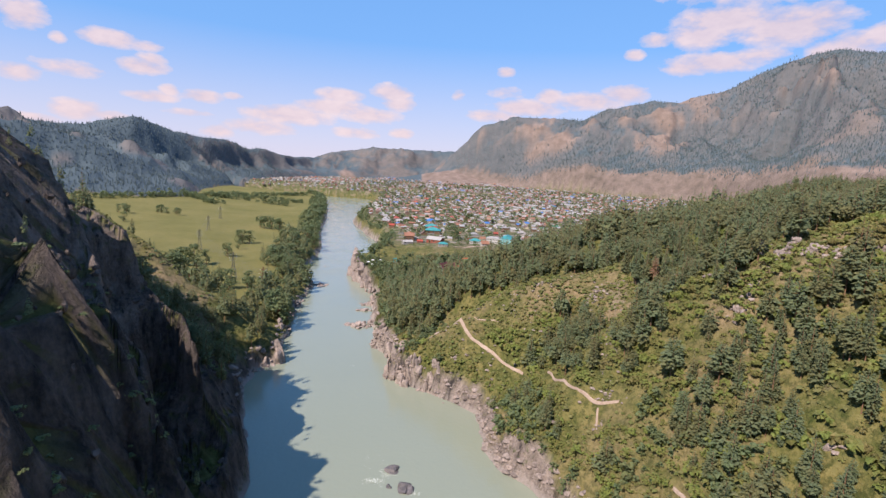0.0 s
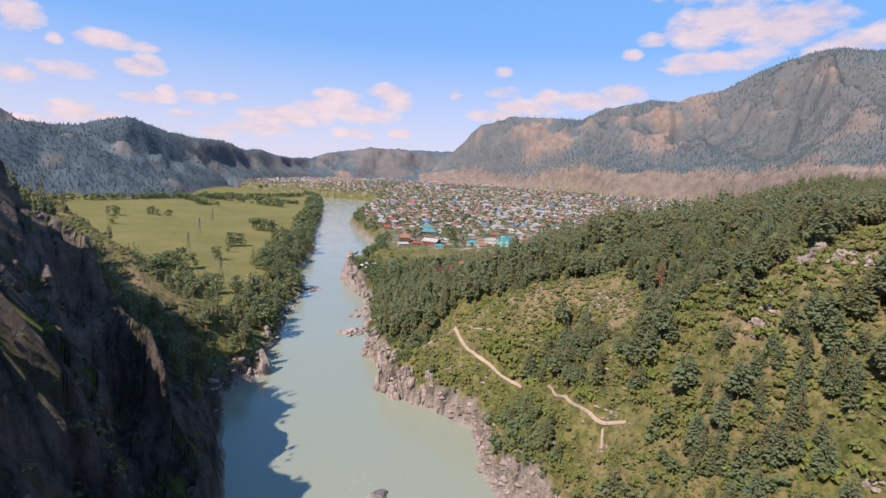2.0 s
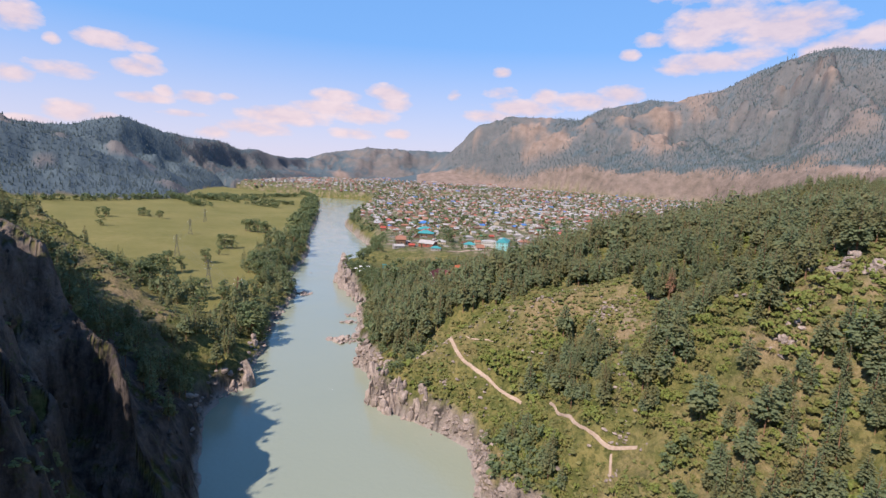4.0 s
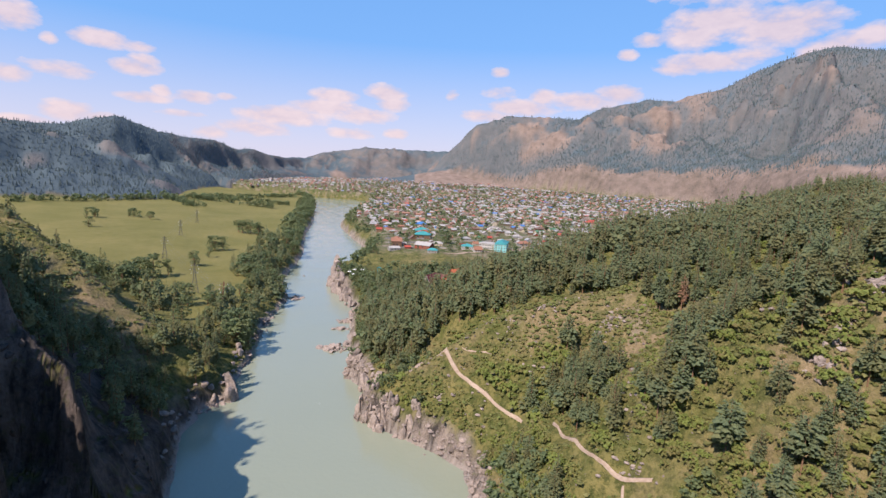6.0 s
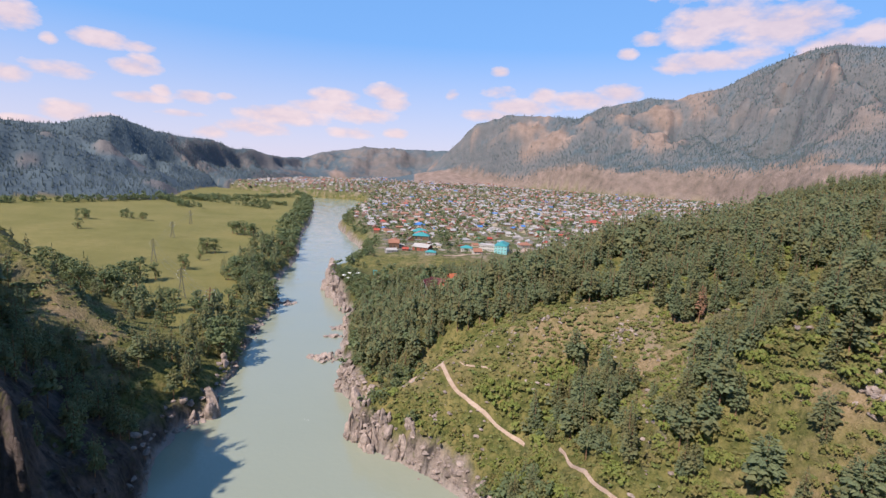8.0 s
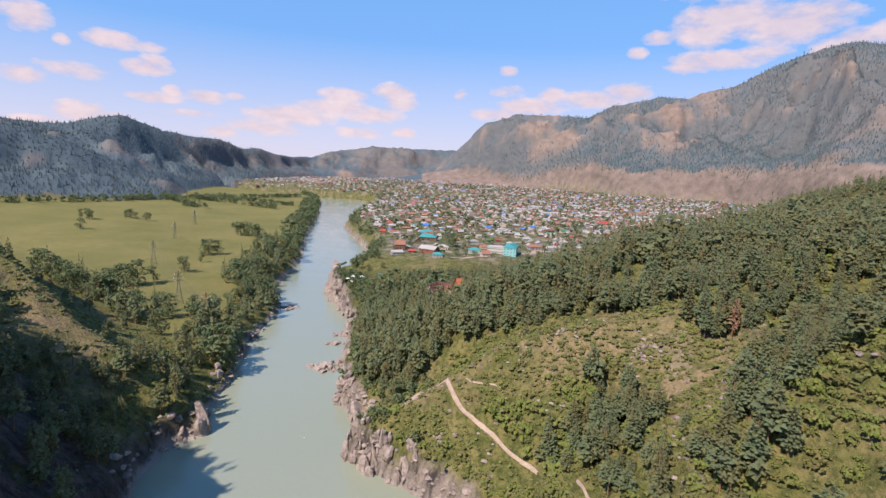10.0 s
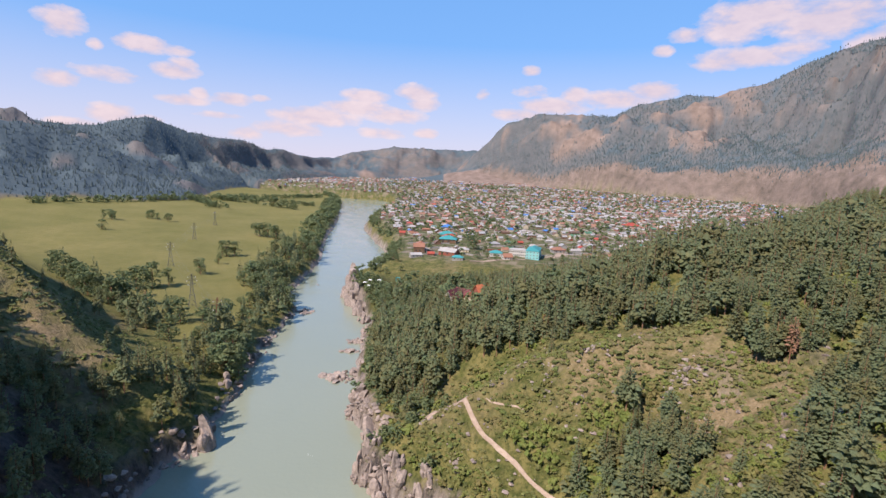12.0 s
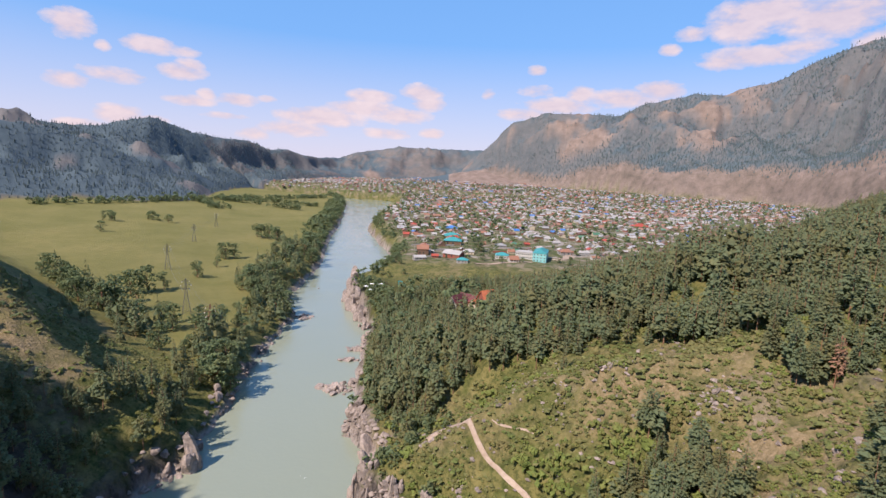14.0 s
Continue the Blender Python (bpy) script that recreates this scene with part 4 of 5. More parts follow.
# ---- rocks, paths ----
ROCK = mottled("river_rock", (0.11, 0.09, 0.08), (0.36, 0.29, 0.255), 0.7, 0.9, 0.15, 0.5, spread=0.2)
DARK_ROCK = mottled("wet_rock", (0.05, 0.048, 0.05), (0.17, 0.15, 0.15), 0.8, 0.6, 0.3, 0.5)
# blocks carry the same painted shade as the cliff ground around them
SHADED_CLIFF_ROCK = mottled("shaded_cliff_rock", (0.03, 0.027, 0.026), (0.15, 0.118, 0.105), 0.8, 0.9, 0.15, 0.6)
DIRT = mottled("trodden_dirt", (0.26, 0.185, 0.14), (0.42, 0.325, 0.26), 0.8, 0.95, 0.1, 0.2)
FOAM = mottled("foam", (0.36, 0.4, 0.36), (0.62, 0.65, 0.6), 1.5, 0.6, 0.3)


def ball(levels):
    bm = bmesh.new()
    bmesh.ops.create_icosphere(bm, subdivisions=levels, radius=1.0)
    v = np.array([p.co[:] for p in bm.verts])
    f = np.array([[p.index for p in q.verts] for q in bm.faces])
    bm.free()
    return v, f


BALL, COARSE = ball(3), ball(2)


def boulder(rng, sx, sy, sz, base=BALL, facets=17):
    """An angular block: a ball cut by planes, then roughened."""
    v = base[0].copy()
    for _ in range(facets):
        w = unit(rng.normal(size=3))
        cut = rng.uniform(0.4, 0.75)
        over = np.maximum(v @ w - cut, 0)
        v -= over[:, None] * w
    s = rng.random() * 50
    v *= 1.3 + 0.08 * fbm(v[:, 0] * 3 + s, v[:, 1] * 3 + v[:, 2] * 2, 1.0, 3)[:, None]
    a = rng.uniform(0, 6.28)
    v *= (sx, sy, sz)
    return np.stack([v[:, 0] * np.cos(a) - v[:, 1] * np.sin(a), v[:, 0] * np.sin(a) + v[:, 1] * np.cos(a), v[:, 2]], 1), base[1]


ROCK_RNG = np.random.default_rng(5)
ROCK_FORMS = [boulder(ROCK_RNG, ROCK_RNG.uniform(0.7, 1.3), 1.0, 1.0, COARSE, 11) for _ in range(14)]
ROCK_MESHES = {}


def rock_pile(name, label, x, y, reach, count, size, tall, seed, mat, category="rocks", group=""):
    """A crop of blocks that belong together, sunk into the ground."""
    rng = np.random.default_rng(seed)
    pile = new(name)
    foot = Vector((x, y, max(ground_z(x, y), -0.6)))
    pile.location = foot * M
    for k in range(count):
        a, r = rng.uniform(0, 6.28), math.sqrt(rng.random()) if k else 0
        px, py = x + reach[0] * r * math.cos(a), y + reach[1] * r * math.sin(a)
        s = size * rng.uniform(0.45, 1.0) * (1.25 if k == 0 else 1)
        h = s * tall * rng.uniform(0.7, 1.3) * (1.2 - 0.5 * r)
        form = int(rng.integers(0, len(ROCK_FORMS)))
        key = (form, mat.name)
        if key not in ROCK_MESHES:
            ROCK_MESHES[key] = mesh_of("rock", *ROCK_FORMS[form], mat)
        rock = part("rock", ROCK_MESHES[key], pile)
        rock.location = (Vector((px, py, max(ground_z(px, py), -0.6) + h * 0.2)) - foot) * M
        rock.rotation_euler, rock.scale = (rng.normal(0, 0.15), rng.normal(0, 0.15), rng.uniform(0, 6.28)), (s, s * rng.uniform(0.7, 1.2), h)
    return tagged(pile, label, category, group)


def build_rocks():
    pile = "pale broken rock outcrop in the grass"
    for k, (x, y, rx, ry, n, s, t) in enumerate([(134, 281, 4, 5, 8, 2.2, 1.2), (128, 263, 3, 5, 14, 1.8, 1.3), (133, 249, 5, 4, 26, 2.3, 1.0), (140, 242, 6, 2, 22, 1.8, .9), (150, 237, 8, 2, 24, 1.6, .9), (162, 231, 8, 2, 20, 1.6, .9)] + [(112, 241, 5, 4, 18, 1.7, .9), (118, 244, 5, 3, 10, 1.6, .8), (73, 362, 5, 7, 22, 1.5, .7), (66, 357, 8, 4, 18, 1.2, .7), (86, 306, 3, 3, 8, 1.3, .7),
                                                 (36, 378, 9, 4, 22, 1.3, .8), (14, 372, 7, 5, 14, 1.1, .8), (-8, 392, 7, 6, 14, 1.0, .8), (62, 259, 4, 3, 12, 1.1, .6), (57, 250, 4, 3, 8, 1.0, .6),
                                                 (120, 180, 4, 4, 7, 1.4, .7), (48, 345, 5, 3, 12, 1.2, .7), (100, 300, 5, 3, 9, 1.6, .7), (94, 318, 4, 3, 8, 1.2, .7), (-34, 404, 4, 5, 8, 1.4, 1.1),
                                                 (-44, 382, 5, 5, 9, 1.6, 1.0), (-24, 360, 6, 5, 9, 1.5, 1.0), (-52, 402, 5, 5, 8, 1.6, 1.2)]):
        rock_pile("rock_outcrop", pile, x, y, (rx, ry), n, s, t, 700 + k, ROCK, group="outcrops on the slope")
    crag = "jagged grey crag standing at the water's edge"
    for k, (x, y, rx, ry, n, s, t) in enumerate([(-74, 379, 8, 5, 26, 2.6, 2.8), (-60, 369, 9, 5, 26, 2.4, 2.7), (-42, 361, 9, 4, 22, 2.1, 2.5), (-102, 447, 9, 7, 12, 4.4, 1.2), (-86, 424, 6, 6, 8, 4, 1.4),
                                                 (-172, 389, 4, 5, 9, 4.2, 2.2), (-181, 380, 7, 5, 10, 2.6, 1.0), (-184, 402, 5, 7, 8, 3.4, 1.6), (-176, 676, 6, 7, 10, 5.5, 2.2), (-196, 704, 8, 8, 11, 6, 2.4),
                                                 (-214, 740, 8, 9, 10, 6, 2.2), (-224, 790, 6, 10, 10, 5, 1.8), (-216, 505, 5, 12, 9, 3, 1.2), (-200, 455, 5, 12, 9, 3, 1.2), (-164, 650, 6, 9, 9, 4, 1.8), (-150, 610, 5, 9, 8, 3.5, 1.6)]):
        rock_pile("crag", crag, x, y, (rx, ry), n, s, t, 740 + k, ROCK, group="crags on the banks")
    reef = "low broken rocks rising out of the river"
    for k, (x, y, rx, ry, n, s, t) in enumerate([(-137, 502, 13, 8, 30, 4.0, .8), (-127, 512, 9, 8, 18, 3.6, .9), (-146, 560, 11, 4, 13, 3.6, .8), (-150, 586, 11, 4, 13, 3.8, .8), (-238, 664, 9, 10, 20, 3.4, .7),
                                                 (-275, 792, 3, 3, 4, 1.8, .7), (-30, 344, 5, 2, 6, 1.7, .4), (-180, 368, 5, 5, 9, 2.0, .6)]):
        rock_pile("rock_reef", reef, x, y, (rx, ry), n, s, t, 770 + k, ROCK, group="reefs in the river")
    for k, (x, y, s) in enumerate([(-48, 255, 3.2), (-38, 241, 4.2), (-46, 240, 1.8)]):
        rock_pile("river_boulder", "dark wet boulder breaking the river's surface", x, y, (2.5, 2), 4, s, .7, 790 + k, DARK_ROCK, "boulder", "boulders in the rapids")
    # rubble along the right-hand shore
    rng = np.random.default_rng(6)
    x, y = sow(-150, 60, 225, 470, 2.1, rng, lambda x, y: step(0, 2, x - easting(RIGHT, y)) * step(12, 6, x - easting(RIGHT, y)) * 0.7)
    shapes = [boulder(rng, 1, 0.9, 0.7, COARSE, 7) for _ in range(5)]
    stuff("shore_rubble", "grey broken rubble along the rocky shore", "rocks", scatter(shapes, x, y, rng.uniform(0.5, 1.9, len(x)), rng, -0.1, (0.8, 1.5)), ROCK)
    x, y = sow(-300, -120, 300, 900, 2.6, rng, lambda x, y: step(-1, 2, easting(LEFT, y) - x) * step(13, 6, easting(LEFT, y) - x) * 0.2)
    stuff("shore_rubble", "dark rocks along the shaded bank", "rocks", scatter(shapes, x, y, rng.uniform(0.6, 2.2, len(x)), rng, -0.1, (0.8, 1.5)), ROCK)
    def broken(x, y):
        dl, yy = easting(LEFT, y) - x, y + 0.5 * np.minimum(x + 250, 0)
        return step(2, 8, dl) * step(110, 80, dl) * step(330, 270, yy) * np.clip(0.1 + 0.6 * fbm(x, y, 15.0, 3, 173), 0, 0.6)

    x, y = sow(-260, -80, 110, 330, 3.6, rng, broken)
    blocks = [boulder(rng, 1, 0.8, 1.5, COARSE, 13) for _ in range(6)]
    stuff("cliff_blocks", "fractured dark blocks of the shaded cliff", "rocks", scatter(blocks, x, y, rng.uniform(0.6, 1.8, len(x)), rng, 0.4, (0.7, 1.4)), SHADED_CLIFF_ROCK)
    x, y = sow(-40, 140, 250, 425, 3.2, rng, lambda x, y: np.clip(0.1 + 0.7 * fbm(x, y, 16.0, 3, 77), 0.01, 0.7))
    stuff("loose_stones", "pale stones scattered in the grass", "rocks", scatter(shapes, x, y, 0.25 + 0.9 * rng.random(len(x)) ** 2, rng, -0.05, (0.8, 1.6)), ROCK)


def ribbon(name, label, line, wide, mat, lift, category, seed=0, pace=2.0):
    """A strip that follows the ground along a line."""
    pts = [np.array(p, float) for p in line]
    run = []
    for a, b in zip(pts[:-1], pts[1:]):
        k = max(1, int(np.linalg.norm(b - a) / pace))
        run += [a + (b - a) * i / k for i in range(k)]
    run = np.array(run + [pts[-1]])
    soft = np.copy(run)
    for _ in range(24):
        soft[1:-1] = (soft[:-2] + 2 * soft[1:-1] + soft[2:]) / 4
    way = unit(np.gradient(soft, axis=0))
    side = np.stack([-way[:, 1], way[:, 0]], 1)
    s = np.arange(len(soft))
    w = wide * (1 + 0.35 * fbm(s * 0.31, s * 0 + seed, 1.0, 3))[:, None] / 2
    rows = [soft + side * w * k for k in (-1, -0.5, 0, 0.5, 1)]
    x, y = np.stack([r[:, 0] for r in rows], 1), np.stack([r[:, 1] for r in rows], 1)
    z = land(x.ravel(), y.ravel()).reshape(x.shape)
    for _ in range(3):
        z[1:-1] = np.maximum(z[1:-1], (z[:-2] + 2 * z[1:-1] + z[2:]) / 4)
    z = np.maximum(z, (z + z.mean(1, keepdims=True)) / 2) + np.array([-0.25, 1, 1, 1, -0.25]) * lift
    i, j = np.meshgrid(np.arange(4), np.arange(len(soft) - 1))
    f = np.stack([j * 5 + i, j * 5 + i + 1, (j + 1) * 5 + i + 1, (j + 1) * 5 + i], -1).reshape(-1, 4)
    return tagged(new(name, mesh_of(name, np.stack([x, y, z], -1).reshape(-1, 3), f, mat, True)), label, category, kind="structure")


def build_paths():
    for k, line in enumerate(TRACKS):
        ribbon("path", "pale trodden dirt footpath across the slope", line, (1.6, 6.5, 1.1, 0.8, 1.0)[k], DIRT, 1.5 if k == 1 else 0.8, "path", k)
    for k in range(4):
        rng = np.random.default_rng(60 + k)
        x, y = rng.uniform(-24, 10), rng.uniform(374, 402)
        ribbon("path", "narrow pale trail worn into the hillside", [(x, y), (x + 6, y - 4 + rng.normal()), (x + 13, y - 3 - 3 * rng.random()), (x + 20, y - 10)], 0.55, DIRT, 0.12, "path", k, 1.0)


build_rocks()
build_paths()

# ---- the town ----
WALLS = {"white": (0.55, 0.52, 0.48), "cream": (0.56, 0.47, 0.35), "brown": (0.2, 0.12, 0.08), "grey": (0.34, 0.32, 0.3), "red": (0.3, 0.1, 0.07)}
ROOFS = {"grey": (0.36, 0.35, 0.35), "pale": (0.44, 0.41, 0.39), "brown": (0.2, 0.12, 0.09), "red": (0.42, 0.08, 0.05), "teal": (0.05, 0.3, 0.31), "blue": (0.06, 0.2, 0.5),
         "rust": (0.34, 0.16, 0.1), "green": (0.08, 0.2, 0.12)}


def tone(c, k):
    return tuple(v * k for v in c)


WALL_MAT = {k: mottled(k + "_wall", tone(c, 0.68), tone(c, 0.92), 1.5, 0.85) for k, c in WALLS.items()}
ROOF_MAT = {k: mottled(k + "_roof", tone(c, 0.62), tone(c, 0.95), 1.2, 0.55, 0.4) for k, c in ROOFS.items()}
PANE = mottled("window_pane", (0.02, 0.025, 0.03), (0.05, 0.06, 0.07), 1.0, 0.12, 0.5)
ROAD = mottled("dusty_road", (0.22, 0.19, 0.165), (0.33, 0.29, 0.26), 0.3, 0.95, 0.1)
TEAL = mottled("teal_plaster", (0.16, 0.42, 0.42), (0.24, 0.52, 0.52), 0.6, 0.8)


def pieces_mix(name, colours, rough):
    """One of several colours for each separate piece of a joined mesh."""
    mat, n, bsdf = material(name, rough, 0.3)
    geo = n.add("ShaderNodeNewGeometry")
    ramp = n.add("ShaderNodeValToRGB")
    n.put(ramp.inputs[0], geo.outputs["Random Per Island"])
    ramp.color_ramp.interpolation = "CONSTANT"
    while len(ramp.color_ramp.elements) < len(colours):
        ramp.color_ramp.elements.new(1.0)
    for k, c in enumerate(colours):
        ramp.color_ramp.elements[k].position = k / len(colours)
        ramp.color_ramp.elements[k].color = (*c, 1)
    n.put(bsdf.inputs["Base Color"], n.mix(n.math("MULTIPLY", n.noise(geo.outputs["Position"], 0.6, 3.0), 0.6), ramp.outputs[0], (0.13, 0.12, 0.11)))
    return mat


FAR_WALL = pieces_mix("town_walls", [WALLS[k] for k in ("white", "grey", "cream", "brown", "grey", "white", "cream", "brown", "brown", "red")], 0.85)
FAR_ROOF = pieces_mix("town_roofs", [ROOFS[k] for k in ("grey", "rust", "pale", "brown", "pale", "red", "pale", "rust", "brown", "rust", "grey", "rust", "brown", "green", "brown", "rust", "grey", "brown", "pale", "grey", "rust", "brown", "blue", "grey")], 0.6)


def box(x0, x1, y0, y1, z0, z1):
    v = np.array([(x, y, z) for z in (z0, z1) for x, y in ((x0, y0), (x1, y0), (x1, y1), (x0, y1))], float)
    f = np.array([(0, 1, 5, 4), (1, 2, 6, 5), (2, 3, 7, 6), (3, 0, 4, 7), (4, 5, 6, 7), (3, 2, 1, 0)])
    return v, f


def tri(f):
    return np.concatenate([f[:, [0, 1, 2]], f[:, [0, 2, 3]]])


def gable_walls(w, d, h, rise):
    """Four walls with two gables, ridge along x."""
    v = np.array([(-w, -d, -1), (w, -d, -1), (w, d, -1), (-w, d, -1), (-w, -d, h), (w, -d, h), (w, d, h), (-w, d, h), (-w, 0, h + rise), (w, 0, h + rise)], float)
    f = np.array([(0, 1, 5), (0, 5, 4), (2, 3, 7), (2, 7, 6), (1, 2, 6), (1, 6, 5), (3, 0, 4), (3, 4, 7), (5, 6, 9), (7, 4, 8)])
    return v, f


def gable_roof(w, d, h, rise, over=0.5, thick=0.22):
    """Two roof planes with thickness and eaves."""
    e = over * rise / d
    p = [(-w - over, -d - over, h - e), (w + over, -d - over, h - e), (w + over, 0, h + rise), (-w - over, 0, h + rise), (w + over, d + over, h - e), (-w - over, d + over, h - e)]
    v = np.array([(x, y, z + thick) for x, y, z in p] + p, float)
    f = [(0, 1, 2, 3), (3, 2, 4, 5), (7, 6, 9, 8), (8, 9, 11, 10), (0, 6, 7, 1), (4, 10, 11, 5), (1, 7, 8, 2), (2, 8, 10, 4), (6, 0, 3, 9), (9, 3, 5, 11)]
    return v, tri(np.array(f))


def hip_roof(w, d, h, rise, over=0.5, thick=0.22):
    r = max(w - d, 0.0) if w > d else 0.0
    s = max(d - w, 0.0) if d > w else 0.0
    p = [(-w - over, -d - over, h), (w + over, -d - over, h), (w + over, d + over, h), (-w - over, d + over, h), (-r, -s, h + rise), (r, s, h + rise)]
    v = np.array(p + [(x, y, z - thick) for x, y, z in p[:4]], float)
    if w >= d:
        f = [(0, 1, 5), (0, 5, 4), (2, 3, 4), (2, 4, 5), (1, 2, 5), (3, 0, 4)]
    else:
        f = [(0, 1, 4), (2, 3, 5), (1, 2, 5), (1, 5, 4), (3, 0, 4), (3, 4, 5)]
    for i in range(4):
        j = (i + 1) % 4
        f += [(i, 6 + i, 6 + j), (i, 6 + j, j)]
    f += [(6, 8, 7), (6, 9, 8)]
    return v, np.array(f)


def flat(v, f):
    return v, tri(f)


STREET = radians(17.5)        # the streets lean this far west of north


def to_plan(u, v):
    """From along-street and cross-street metres to the plan."""
    return -u * math.sin(STREET) + v * math.cos(STREET), u * math.cos(STREET) + v * math.sin(STREET)


HOUSE_KINDS = [(5.2, 4.0, 2.8, 2.6, "gable"), (4.2, 3.6, 2.6, 2.8, "gable"), (6.4, 4.6, 3.2, 2.4, "hip"), (4.6, 4.4, 4.6, 2.6, "gable"), (3.2, 2.6, 2.3, 1.5, "gable"), (7.0, 4.2, 2.9, 2.2, "gable")]
HOUSE_CACHE = {}


def house_parts(kind, wall, roof):
    """Shared meshes of one house type in one pair of colours."""
    key = (kind, wall, roof)
    if key not in HOUSE_CACHE:
        w, d, h, rise, form = HOUSE_KINDS[kind]
        body = gable_walls(w, d, h, rise) if form == "gable" else flat(*box(-w, w, -d, d, -1, h))
        top = gable_roof(w, d, h, rise) if form == "gable" else hip_roof(w, d, h, rise)
        HOUSE_CACHE[key] = (mesh_of("wall", *body, WALL_MAT[wall]), mesh_of("roof", *top, ROOF_MAT[roof]),
                            mesh_of("window", *flat(*box(-0.55, 0.55, -0.05, 0.05, 0, 1.2)), PANE), mesh_of("chimney", *flat(*box(-0.35, 0.35, -0.35, 0.35, 0, 1.6)), WALL_MAT["red"]),
                            mesh_of("door", *flat(*box(-0.5, 0.5, -0.05, 0.05, 0, 2.0)), WALL_MAT["brown"]))
    return HOUSE_CACHE[key]


def house(x, y, turn, kind, wall, roof, scale=1.0, label=""):
    body, top, pane, stack, leaf = house_parts(kind, wall, roof)
    w, d, h, rise, form = HOUSE_KINDS[kind]
    home = new("house")
    home.matrix_world = Matrix.LocRotScale(Vector((x, y, ground_z(x, y) + 0.1)) * M, Euler((0, 0, turn)), (scale / M, scale / M, scale / M))
    part("wall", body, home)
    part("roof", top, home)
    for px in (-w * 0.55, w * 0.1):
        part("window", pane, home).location = Vector((px, -d - 0.03, 0.9)) * M
    part("door", leaf, home).location = Vector((w * 0.6, -d - 0.03, 0.0)) * M
    side = part("window", pane, home)
    side.location, side.rotation_euler = Vector((-w - 0.03, 0, 0.9)) * M, (0, 0, math.pi / 2)
    part("chimney", stack, home).location = Vector((w * 0.4, d * 0.3, h + rise * 0.55)) * M
    return tagged(home, label or f"small {wall}-walled village house with a {roof} metal roof", "house", "houses of the town")


def in_town(x, y):
    """How closely built the plain is."""
    dr = x - easting(RIGHT, y)
    share = ranges(x, y, 0 * x)[1]
    a = np.degrees(np.arctan2(x, y - 60))
    over = step(2760, 2840, y) * step(-34, -30, a)
    value = np.clip(step(28, 60, dr) * step(905, 960, y), 0, 1) * np.where(y > 2740, over, 1)
    value = value * (share < 0.0) * (oval(x, y, -430, 4060, 420, 330) > 1) * np.interp(y, [900, 1050, 1300, 2500, 4200], [0.28, 0.5, 0.85, 0.92, 0.75])
    return value * np.interp(a, [-34, -30, 16, 27, 34], [0, 1, 1, 0.8, 0.6]) * step(4350, 4100, y)


MAIN = [(58, 1128), (66, 1170), (20, 1290), (-20, 1400), (-60, 1530), (-117, 1704), (-200, 2050), (-312, 2518), (-420, 2900)]
LANES = [[(66, 1170), (120, 1150), (190, 1210), (330, 1290)], [(-190, 960), (-120, 1000), (-60, 1040), (10, 1075), (58, 1128)], [(-240, 1250), (-110, 1290), (20, 1330), (230, 1390), (470, 1460)],
         [(-330, 1500), (-60, 1590), (300, 1690), (640, 1790)], [(200, 1215), (120, 1480), (30, 1800), (-80, 2150)], [(470, 1460), (380, 1760), (250, 2200)], [(-20, 950), (60, 985), (110, 1010), (190, 1210)]]


def clear_of(x, y, lines, reach):
    ok = np.ones(np.shape(x), bool)
    for line in lines:
        for (ax, ay), (bx, by) in zip(line[:-1], line[1:]):
            t = np.clip(((x - ax) * (bx - ax) + (y - ay) * (by - ay)) / ((bx - ax) ** 2 + (by - ay) ** 2), 0, 1)
            ok &= np.hypot(x - ax - t * (bx - ax), y - ay - t * (by - ay)) > reach
    return ok


